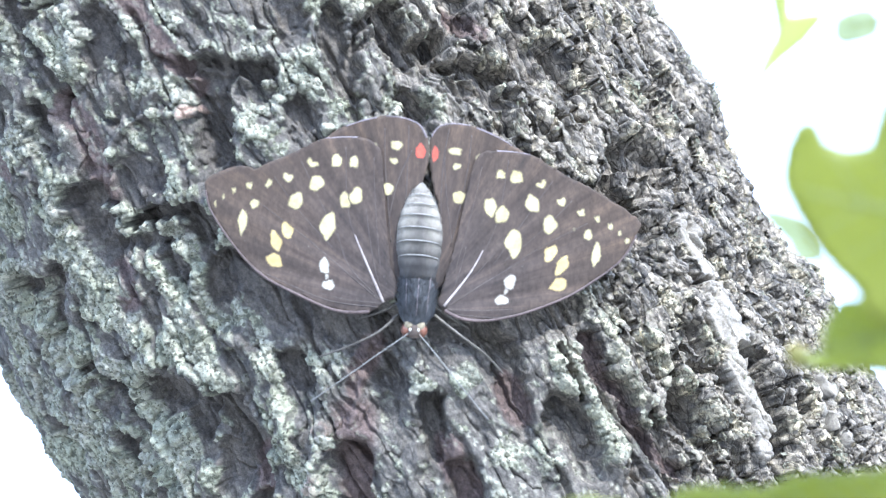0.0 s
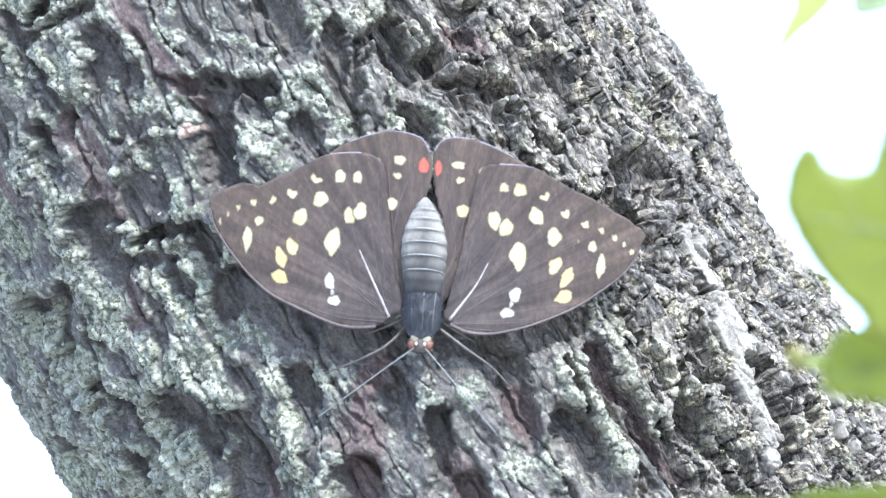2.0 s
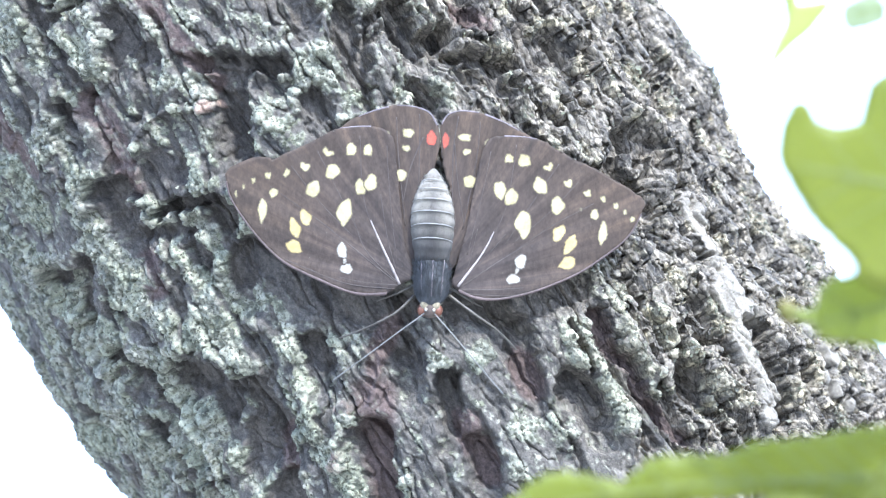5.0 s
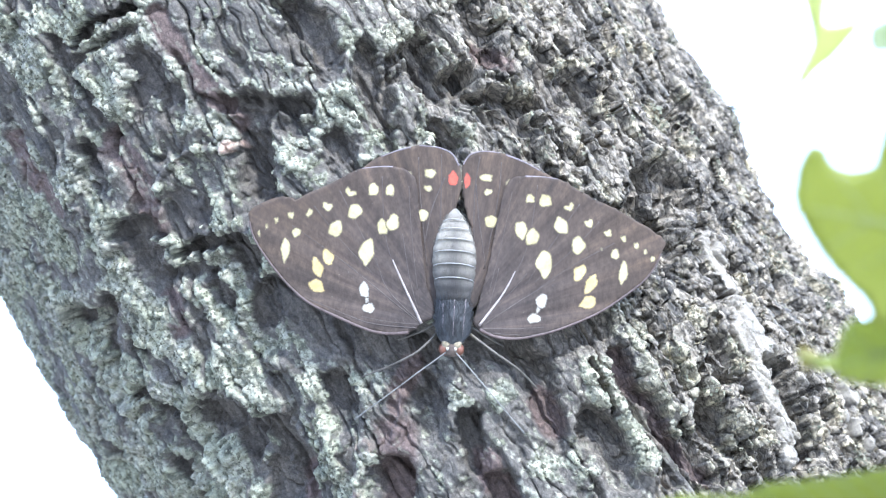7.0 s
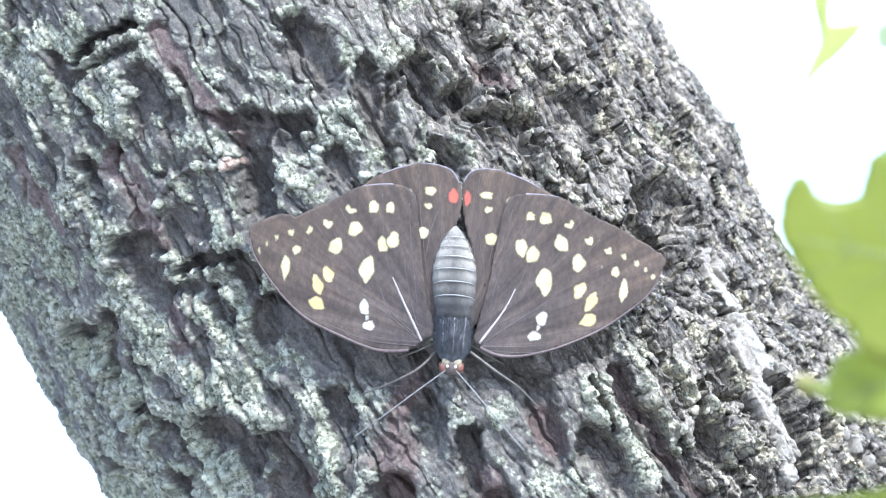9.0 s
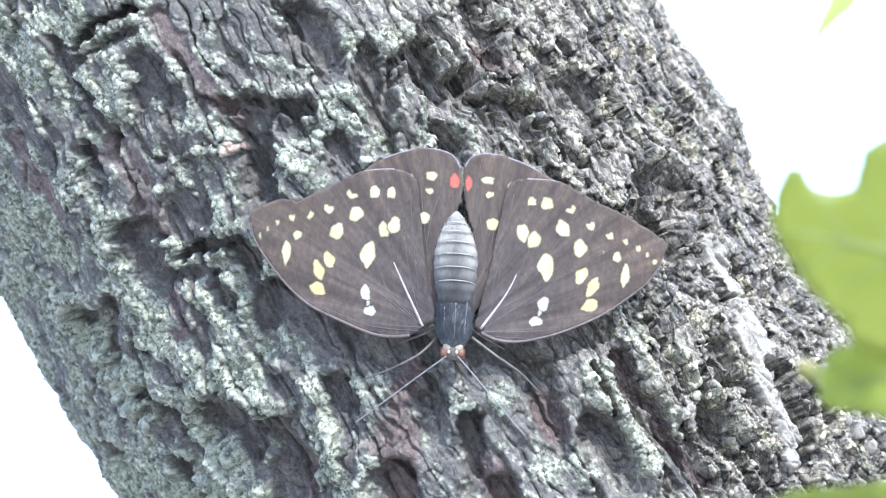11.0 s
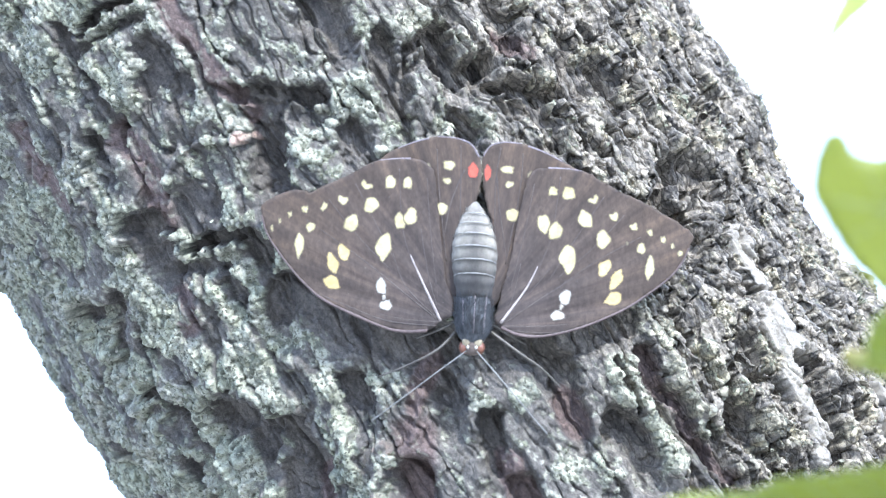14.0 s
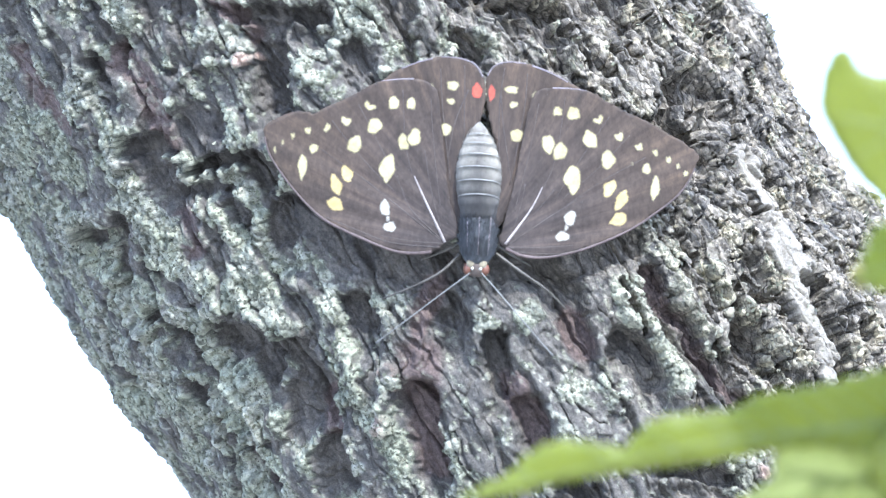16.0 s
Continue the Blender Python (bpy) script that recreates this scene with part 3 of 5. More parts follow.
def bark_relief(s, a):
    """Height of the bark over the trunk's round, its fine crumbs, and its lichen, bare wood, fleck, tan wood and smooth shares."""
    w1 = (fbm(s / 9, a / 9, 3, 3) - 0.5) * 7
    w2 = (fbm(s / 9, a / 9, 8, 3) - 0.5) * 9
    f1 = (fbm(s / 2.6, a / 2.6, 13, 3) - 0.5) * 2.2
    f2 = (fbm(s / 2.6, a / 2.6, 18, 3) - 0.5) * 2.2
    sw, aw = s + w1 * 0.30 + f1 * 0.9, a + w2 * 0.30 + f2 * 0.9
    fray = (fbm(s / 2.2, a / 3.4, 27, 3) - 0.5) * 3.0
    dry = smooth(28, 62, s)
    h = 3.4 * (fbm(s / 16, a / 28, 21, 3) - 0.5) + 2.6 * (fbm((s + w1) / 6, (a + w2) / 9, 23, 2) - 0.5)
    # long furrows that follow the trunk
    furrow = smooth(0.66, 0.98, 1 - np.abs(2 * fbm((s + w1 * 0.6) / (9 - 2.0 * dry), (a + w2) / 46, 31, 3) - 1) * 2.3)
    small = smooth(0.72, 0.98, 1 - np.abs(2 * fbm((s + w1 * 0.5) / 4.2, (a + w2) / 17, 41, 3) - 1) * 2.3)
    h = h - (2.2 + 2.6 * dry) * furrow - (1.1 + 0.3 * dry) * small - 0.4
    deep, lip = np.zeros(s.shape), np.zeros(s.shape)
    for pts, width, depth in HOLLOWS_DEEP + HOLLOWS_MID:
        d = stroke(sw, aw, pts) + fray * 0.8
        cut = 1 - smooth(width * 0.42, width * 0.80 + 0.3, d)
        # the lower side of a hollow runs out gently
        tail = 0.6 * (1 - smooth(width * 0.2, width * 1.0 + 0.6, stroke(sw + 2.6, aw - 4.4, pts) + fray * 0.8))
        h = h - depth * np.maximum(np.maximum(cut, tail) - deep, 0)
        deep = np.maximum(deep, np.maximum(cut, tail))
        lip = np.maximum(lip, np.exp(-((d - width * 0.7 - 2.2) / 1.6) ** 2))
    for pts, width, depth in CRACKS:
        cut = 1 - smooth(width * 0.35, width * 0.80 + 0.2, stroke(sw, aw, pts) + fray * 0.25)
        h = h - 1.3 * depth * np.maximum(cut - deep, 0)
        deep = np.maximum(deep, 0.8 * cut)
    h = h + 0.8 * lip * (1 - deep) + 1.8 * dry * (fbm((s + w1 * 0.4) / 3.6, (a + w2) / 34, 37, 2) - 0.5)
    even = np.zeros(s.shape)
    for pts, width in SMOOTH:
        even = np.maximum(even, 1 - smooth(width * 0.42, width * 0.62, stroke(sw, aw, pts)))
    even = even * (1 - deep)
    h = h + 1.6 * even
    crest = np.zeros(s.shape)
    for pts, width, high in RIMS:
        up = (1 - smooth(width * 0.20, width * 0.75, stroke(sw, aw, pts))) * (1 - deep)
        h = h + high * np.maximum(up - crest, 0)
        crest = np.maximum(crest, up)
    pale = np.zeros(s.shape)
    for ps, pa, r in PALE:
        up = 1 - smooth(0.5, 1.1, np.hypot((sw - ps) / r, (aw - pa) / r / 1.5))
        h = h + 1.6 * np.maximum(up - pale, 0)
        pale = np.maximum(pale, up)
    for pts, width, high in STUB:
        up = 1 - smooth(width * 0.30, width * 0.60, stroke(sw, aw, pts))
        h = h + high * up
        pale = np.maximum(pale, 0.55 * up * smooth(0.35, 0.6, fbm(s / 1.6, a / 3, 47, 3)))
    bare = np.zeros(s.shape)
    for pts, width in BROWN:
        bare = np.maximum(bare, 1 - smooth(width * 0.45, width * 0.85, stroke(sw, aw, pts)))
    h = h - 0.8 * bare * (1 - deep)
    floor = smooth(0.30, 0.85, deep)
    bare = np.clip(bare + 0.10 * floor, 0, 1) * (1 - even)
    thick = np.zeros(s.shape)
    for pts, width in CRUSTS:
        thick = np.maximum(thick, (1 - smooth(width * 0.30, width * 0.85, stroke(sw, aw, pts) + fray * 0.6)) * (1 - deep))
    # patches of lichen on what stands proud; extra far left, paling it for lens haze
    cover = fbm((s + w1 * 0.4) / 6.5, (a + w2 * 0.4) / 10, 51, 4, 0.6) + 0.10 * crest + 0.12 * lip - 0.30 * floor - 0.16 * furrow - 0.08 * small - 0.20 * bare - 0.06 * dry - 0.06 * dry * smooth(30, -5, a) - 0.09 * smooth(-70, -45, s) * smooth(30, 20, s) * smooth(5, 20, a) - 0.10 * smooth(-15, 0, s) * smooth(30, 20, s) * smooth(-50, -60, a) + 0.05 * smooth(10, -40, s) + 0.06 * smooth(-60, -95, s)
    lichen = smooth(0.505, 0.60, cover + 0.16 * thick - 0.010) * (1 - 0.85 * even)
    wet = 1 - dry
    open_bark = (1 - 0.85 * floor) * (1 - 0.6 * bare)
    d1, o1 = lumps((s + f1 * 1.4) / 1.6, (a + f2 * 1.4) / 2.3, 61)
    d2, o2 = lumps((s + f1 * 0.6) / 0.85, (a + f2 * 0.6) / 1.1, 71)
    l0, t0, e0 = flakes((s + w1 * 0.7) / 4.6, (a + w2) / 12.0, 101)
    l3, t3, e3 = flakes((s + w1 * 0.4 + f1 * 0.6) / 2.1, (a + w2 * 0.6 + f2) / 4.4, 111)
    scaly = dry * (0.60 + 0.40 * smooth(-8, 22, a))
    l4, t4, _ = flakes((s + f1 * 0.9) / 1.15, (a + f2 * 1.2) / 2.0, 121)
    crumble = fbm(s / 1.1, a / 1.5, 87, 3, 0.7) - 0.5
    g = open_bark * lichen * (0.15 + 0.85 * wet) * ((0.26 + 0.08 * wet) * (d1 * (0.4 + o1) - 0.35) + 0.45 * (d2 * (0.3 + o2) - 0.3) + 1.3 * crumble)
    g = g + open_bark * (1 - 0.6 * lichen) * (0.2 + 0.8 * wet) * (0.25 * (d1 - 0.5) + 0.16 * (d2 - 0.5))
    g = g + (1 - 0.75 * even) * (1 - 0.9 * floor) * (0.25 + 0.75 * dry) * (1.1 * (l0 - 0.5) + 0.9 * t0 - 2.0 * smooth(0.07, 0.0, e0))
    g = g + (1 - 0.75 * even) * (1 - 0.9 * floor) * scaly * (0.8 * (l3 - 0.5) + 1.3 * t3 - 0.9 * smooth(0.09, 0.0, e3) + 0.35 * (l4 - 0.5) + 0.60 * t4)
    g = g + (1 - 0.5 * even) * (0.45 + 0.35 * lichen) * (fbm(s / 2.4, a / 4.5, 81, 4, 0.6) - 0.5) * 1.3
    fleck = smooth(0.20, 0.95, 0.35 * o2 + 0.30 * d1 + 0.25 * d2 + 0.30 * fbm(s / 3, a / 4, 91, 3) + 0.16 * thick)
    speck = smooth(0.70, 0.86, 0.7 * o2 + 0.3 * l3) * 0.8 * d2
    lichen = np.clip(np.maximum(lichen * (0.45 + 0.55 * smooth(0.15, 0.5, fleck)), speck * (1 - floor) * (1 - 0.6 * bare) * (1 - 0.4 * dry)), 0, 1)
    return h, g, lichen, bare, fleck, pale, even


def spaced(lo, hi, lo_far, hi_far, step, grow):
    """Even steps from lo to hi, then ever wider ones out to the far ends."""
    mid = list(np.arange(lo, hi + step / 2, step))
    up, d = [mid[-1]], step
    while up[-1] < hi_far:
        d *= grow
        up.append(up[-1] + d)
    dn, d = [mid[0]], step
    while dn[-1] > lo_far:
        d *= grow
        dn.append(dn[-1] - d)
    return np.array(dn[:0:-1] + mid + up[1:])


def build_lichen(tree, pos, share, s1, a1):
    """Small curled lobes of lichen that stand off the bark."""
    rng = np.random.default_rng(5)
    iu, iv = np.searchsorted(s1, [-136, 144]), np.searchsorted(a1, [-126, 116])
    i, j = rng.integers(iu[0], iu[1], 400000), rng.integers(iv[0], iv[1], 400000)
    keep = rng.random(len(i)) < share[j, i] ** 1.5 * 0.44
    i, j = i[keep], j[keep]
    c = pos[j, i]
    e1 = pos[j, i + 2] - pos[j, i - 2]
    e2 = pos[j + 2, i] - pos[j - 2, i]
    nrm = np.cross(e2, e1)
    nrm /= np.linalg.norm(nrm, axis=1)[:, None] + 1e-9
    th = (s1[i] / RADIUS)[:, None]
    out = np.cos(th) * np.array([0, 0, 1.0]) + np.sin(th) * np.array(SIDE)
    nrm = np.where((nrm * out).sum(1)[:, None] < 0, -nrm, nrm) + out * 0.6 + rng.normal(0, 0.45, c.shape)
    nrm /= np.linalg.norm(nrm, axis=1)[:, None]
    u = np.cross(nrm, rng.normal(0, 1, c.shape))
    u /= np.linalg.norm(u, axis=1)[:, None]
    w = np.cross(nrm, u)
    n, size = len(c), np.clip(rng.gamma(4.0, 0.080, len(c)), 0.12, 0.75)[:, None]
    verts, rim = [c + nrm * 0.10], 6
    for k in range(rim):
        t = k * math.tau / rim + rng.uniform(-0.35, 0.35, (n, 1))
        r = size * (0.45 + 0.95 * rng.random((n, 1)))
        verts.append(c + u * np.cos(t) * r + w * np.sin(t) * r * 0.75 + nrm * size * (0.10 + 0.50 * rng.random((n, 1))))
    verts = np.stack(verts, 1).reshape(-1, 3) * MM
    base = (np.arange(n) * (rim + 1))[:, None, None]
    tris = np.array([[0, 1 + k, 1 + (k + 1) % rim] for k in range(rim)])[None]
    faces = (base + tris).reshape(-1, 3)
    me = bpy.data.meshes.new("lichen")
    me.vertices.add(len(verts))
    me.vertices.foreach_set("co", verts.ravel())
    me.loops.add(faces.size)
    me.loops.foreach_set("vertex_index", faces.ravel())
    me.polygons.add(len(faces))
    me.polygons.foreach_set("loop_start", np.arange(0, faces.size, 3))
    me.update(calc_edges=True)
    me.materials.append(LICHEN)
    ob = new("lichen", me)
    ob.parent = tree
    tagged(ob, "crumbs of pale grey-green lichen", kind="stuff")


def swell(th, a):
    """How far the trunk's two flanks stand out from the round."""
    one = np.interp(a, (-60, -25, -10, 0, 5, 16, 30, 48, 57), (-1.6, -1.8, -0.8, 1.6, 0.5, -3.0, -2.9, -3.5, 0.0))
    other = np.interp(a, (-60, -10, 4, 16, 30), (0.3, 0.8, 0.0, -2.6, -3.4))
    return one * smooth(0.7, 1.2, th) + other * smooth(0.7, 1.25, -th)


def build_trunk(tree):
    half = math.pi * RADIUS
    s1 = spaced(-138, 146, -half + 8, half - 8, 0.30, 1.10)
    s1 = s1[(s1 > -half) & (s1 < half)]
    a1 = spaced(-128, 118, -1300, 2020, 0.32, 1.05)
    ns, na = len(s1), len(a1)
    s, a = np.meshgrid(s1, a1)
    h, crumb, lichen, bare, fleck, pale, even = bark_relief(s, a)
    th = s / RADIUS
    r = RADIUS * (1 - 0.97 * smooth(-1180, -1310, a) ** 3) + h * smooth(-1310, -1240, a) + swell(th, a) + 60 * smooth(1300, 2020, a)
    over = np.maximum(a - 150, 0)
    bend = over ** 2 / (2 * 1900)
    pos = np.zeros((na, ns, 3))
    for k in range(3):
        n = (0, 0, 1)[k]
        pos[..., k] = AXIS[k] + DOWN[k] * a + (PLUMB[k] - DOWN[k]) * bend + r * (np.cos(th) * n + np.sin(th) * SIDE[k])
    # the fine crumbs stand square on the slopes of the coarse relief
    slope = np.cross(np.gradient(pos, axis=0), np.gradient(pos, axis=1))
    for turn in range(3):
        slope[1:-1, 1:-1] = (slope[1:-1, 1:-1] * 2 + slope[2:, 1:-1] + slope[:-2, 1:-1] + slope[1:-1, 2:] + slope[1:-1, :-2]) / 6
    slope /= np.linalg.norm(slope, axis=2)[..., None] + 1e-12
    out = np.cos(th)[..., None] * np.array([0, 0, 1.0]) + np.sin(th)[..., None] * np.array(SIDE)
    slope = slope * np.sign((slope * out).sum(2))[..., None]
    pos = pos + slope * (crumb * smooth(-1310, -1240, a))[..., None]
    verts = pos.reshape(-1, 3) * MM
    i, j = np.meshgrid(np.arange(ns), np.arange(na - 1))
    i2 = (i + 1) % ns
    quads = np.stack([j * ns + i, (j + 1) * ns + i, (j + 1) * ns + i2, j * ns + i2], -1).reshape(-1, 4)
    me = bpy.data.meshes.new("trunk")
    me.vertices.add(len(verts))
    me.vertices.foreach_set("co", verts.ravel())
    me.loops.add(quads.size)
    me.loops.foreach_set("vertex_index", quads.ravel())
    me.polygons.add(len(quads))
    me.polygons.foreach_set("loop_start", np.arange(0, quads.size, 4))
    me.polygons.foreach_set("use_smooth", np.ones(len(quads), bool))
    me.update(calc_edges=True)
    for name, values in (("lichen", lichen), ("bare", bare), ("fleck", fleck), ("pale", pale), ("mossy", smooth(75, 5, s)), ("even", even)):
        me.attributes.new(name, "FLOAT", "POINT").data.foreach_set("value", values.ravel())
    flaky = (0.30 + 0.70 * smooth(-5, 55, s)) * (1 - 0.8 * even)
    me.attributes.new("flaky", "FLOAT", "POINT").data.foreach_set("value", flaky.ravel())
    place = np.stack([pos @ np.array(SIDE), pos @ np.array(DOWN), pos[..., 2]], -1)
    me.attributes.new("bark_place", "FLOAT_VECTOR", "POINT").data.foreach_set("vector", place.ravel())
    me.materials.append(BARK)
    ob = new("trunk", me)
    ob.parent = tree
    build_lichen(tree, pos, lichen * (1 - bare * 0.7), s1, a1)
    return tagged(ob, "furrowed grey bark with pale green lichen crust")


def build_limbs(tree):
    bm = bmesh.new()
    line = rounded([(40, -110, -110), (85, -125, -20), (98, -90, 150), (94, -10, 236), (92, 40, 250), (90, 95, 255)], 6, False)
    tube(bm, line, [6 - 4.6 * i / (len(line) - 1) for i in range(len(line))], 10)
    part("twig", bm, TWIG, tree, "thin brown twig that carries the near leaves")
    bm = bmesh.new()
    line = rounded([(-600, 1000, -110), (-420, 1020, -330), (-60, 760, -560), (140, 420, -640), (205, 230, -655), (215, 150, -652)], 8, False)
    tube(bm, line, [26 - 24.5 * i / (len(line) - 1) for i in range(len(line))], 10)
    part("bough", bm, TWIG, tree, "drooping bough that carries the far leaves")
    bm = bmesh.new()
    line = rounded([(-640, 1060, -120), (-430, 1100, -620), (-120, 760, -1200), (130, 420, -1480), (255, 294, -1500), (300, 286, -1500), (340, 280, -1500)], 8, False)
    tube(bm, line, [24 - 22 * i / (len(line) - 1) for i in range(len(line))], 10)
    part("bough", bm, TWIG, tree, "drooping bough far behind the trunk")


def build_tufts(tree):
    """Short stiff strands of lichen on the trunk's edge."""
    rng = random.Random(11)
    for s0, a0 in ((128, -12), (131, -8), (134, -5), (136, 0), (134, 4), (126, -24), (116, 57)):
        bm = bmesh.new()
        th = s0 / RADIUS
        out = Vector((0, 0, 1)) * math.cos(th) + SIDE * math.sin(th)
        foot = AXIS + DOWN * a0 + out * (RADIUS - 1.0 + float(swell(th, a0)))
        for k in range(rng.randint(5, 8)):
            d = (out + DOWN * rng.uniform(-0.9, 0.5) + Vector((0, 0, rng.uniform(-0.5, 0.5)))).normalized()
            p = foot + DOWN * rng.uniform(-1.5, 1.5)
            n = rng.uniform(2.0, 4.6)
            tube(bm, [p - d, p + d * n * 0.5, p + d * n + DOWN * rng.uniform(-0.6, 0.6)], [0.28, 0.2, 0.05], 5)
        part("lichen_tuft", bm, LICHEN, tree, "stiff grey lichen strands at the trunk's edge")


def build_tree():
    tree = tagged(new("tree"), "leaning tree with deeply furrowed, lichen-crusted grey bark", "tree")
    tree.matrix_world = FACE
    build_trunk(tree)
    build_limbs(tree)
    build_tufts(tree)
    return tree


build_tree()


# ---- butterfly ----
def wing_height(u, v):
    """Height of the spread wings over the bark: the far side droops with the trunk's round."""
    base = 5.4 - 0.09 * abs(u) if u < 0 else 5.2 - 0.235 * u
    ray = math.atan2(v + 3, abs(u) + 0.5)
    reach = min(1.0, math.hypot(u, v) / 18)
    return base + reach * (0.12 * math.sin(ray * 21) + 0.06 * math.sin(ray * 47 + 1))


LEFT_FORE = [(-7.4, -1.8), (-10.6, -4.2), (-15.4, -4.7), (-20.2, -4.1), (-27.9, -1.4), (-34.9, 1.6), (-39.5, 5.0), (-43.8, 9.4), (-47.5, 14.0), (-49.5, 17.3), (-50.5, 20.6), (-50.8, 22.8),
             (-48.6, 24.6), (-44.3, 26.6), (-41.5, 26.9), (-39.3, 26.4), (-37.0, 27.8), (-32.4, 30.0), (-28.1, 32.5), (-24.1, 34.6), (-17.6, 35.4), (-13.8, 34.9), (-11.2, 33.0), (-10.1, 27.6),
             (-8.8, 19.5), (-7.2, 8.8), (-4.6, 0.7)]
RIGHT_FORE = [(4.9, -0.9), (6.4, -2.6), (10.4, -4.1), (15.2, -4.3), (21.3, -3.0), (26.7, -1.1), (34.8, 2.8), (40.1, 6.5), (45.5, 11.0), (48.1, 14.5), (49.7, 18.1), (50.4, 21.2), (46.4, 24.1),
              (39.0, 27.9), (33.3, 30.2), (27.9, 32.6), (24.0, 34.6), (16.4, 35.0), (12.6, 34.4), (10.6, 31.5), (9.1, 23.3), (7.8, 13.7), (5.5, 2.7)]
LEFT_HIND = [(-4.5, 0.7), (-15.0, 12.4), (-21.8, 24.3), (-24.3, 32.3), (-23.1, 35.3), (-20.2, 37.5), (-15.8, 39.4), (-10.5, 40.9), (-6.0, 40.7), (-2.6, 39.4), (-0.6, 36.5), (0.1, 32.2), (-0.6, 27.4),
             (-2.4, 19.9), (-3.0, 9.0)]
RIGHT_HIND = [(3.4, 1.3), (12.8, 14.0), (19.7, 25.3), (23.7, 32.3), (22.6, 34.7), (19.8, 36.2), (15.1, 38.4), (9.0, 40.3), (4.9, 40.4), (1.8, 39.3), (0.2, 36.8), (0.4, 31.6), (1.4, 26.2), (3.5, 18.9),
              (3.4, 9.4)]
# Spots: place, half width, half height, turn, kind.
LEFT_OUTER = [
    (-48.0, 17.6, 0.41, 0.95, 5, "e"), (-46.3, 19.5, 0.41, 0.82, 0, "e"), (-44.0, 21.3, 0.68, 0.95, 0, "h"), (-40.5, 22.6, 0.95, 1.09, 0, "h"), (-36.0, 23.5, 0.82, 1.36, -25, "h"),
    (-31.7, 25.2, 1.36, 1.22, -20, "h"), (-26.3, 29.0, 1.36, 1.09, -25, "v"), (-20.9, 29.7, 1.22, 1.50, 0, "q"), (-16.9, 29.7, 1.09, 1.36, 0, "q")]
LEFT_INNER = [
    (-39.0, 18.4, 1.09, 1.22, -20, "e"), (-41.4, 14.1, 1.22, 2.99, 0, "d"), (-29.5, 19.8, 1.63, 2.04, -20, "e"), (-25.1, 24.2, 1.63, 1.90, -30, "e"), (-18.2, 20.8, 1.36, 1.90, 15, "e"),
    (-15.8, 22.0, 1.50, 2.04, -15, "e"), (-21.7, 14.7, 1.90, 3.27, -8, "d"), (-31.0, 12.9, 1.45, 2.15, 22, "a"), (-33.4, 10.3, 1.40, 2.60, 20, "a"), (-33.4, 5.8, 2.15, 1.65, -25, "a"),
    (-21.8, 5.5, 1.22, 1.90, 10, "w"), (-20.5, 1.2, 1.50, 1.22, 0, "w"), (-21.1, 3.2, 0.48, 1.09, 8, "w")]
LEFT_HIND_SPOTS = [(-12.5, 33.6, 0.82, 1.09, 0, "p"), (-7.5, 34.3, 1.36, 1.09, 0, "q"), (-7.8, 30.7, 1.09, 0.82, -15, "e"), (-8.7, 24.2, 1.36, 1.50, 0, "e"), (-1.9, 33.3, 1.22, 1.77, 5, "r")]
RIGHT_OUTER = [
    (16.9, 29.6, 1.09, 1.09, 0, "q"), (20.6, 29.3, 1.50, 1.50, 0, "q"), (26.4, 28.4, 1.22, 1.09, 35, "v"), (31.5, 24.6, 1.22, 1.22, 30, "h"), (36.3, 22.5, 1.09, 1.09, 25, "h"),
    (40.2, 21.4, 0.82, 1.09, 20, "h"), (43.5, 19.9, 0.82, 1.09, 10, "h"), (45.8, 18.4, 0.54, 0.82, 0, "e"), (47.7, 16.7, 0.68, 0.82, -20, "e")]
RIGHT_INNER = [
    (24.8, 23.5, 1.77, 2.31, 30, "d"), (29.2, 19.0, 1.77, 2.31, 0, "d"), (38.4, 17.4, 1.09, 1.36, 0, "e"), (40.6, 13.0, 1.22, 2.99, -5, "d"), (15.1, 21.9, 1.50, 2.18, 10, "e"),
    (17.9, 20.4, 1.63, 2.04, -15, "e"), (21.2, 14.1, 2.04, 3.40, 5, "d"), (29.9, 12.4, 1.50, 2.30, -28, "a"), (32.8, 9.8, 1.45, 2.70, -25, "a"), (32.4, 5.3, 2.25, 1.65, 28, "a"),
    (21.0, 5.1, 1.36, 1.77, -15, "w"), (19.4, 0.8, 1.63, 1.22, 5, "w"), (20.3, 3.0, 0.54, 1.09, -15, "w"), (35.0, 18.4, 0.41, 0.54, 0, "p")]
RIGHT_HIND_SPOTS = [(6.0, 34.0, 1.50, 0.95, 0, "q"), (6.7, 30.6, 1.09, 0.82, 20, "e"), (7.8, 23.6, 1.63, 1.50, 15, "e"), (11.6, 33.0, 0.95, 0.95, -30, "p"), (1.5, 33.0, 0.85, 1.77, 0, "r")]


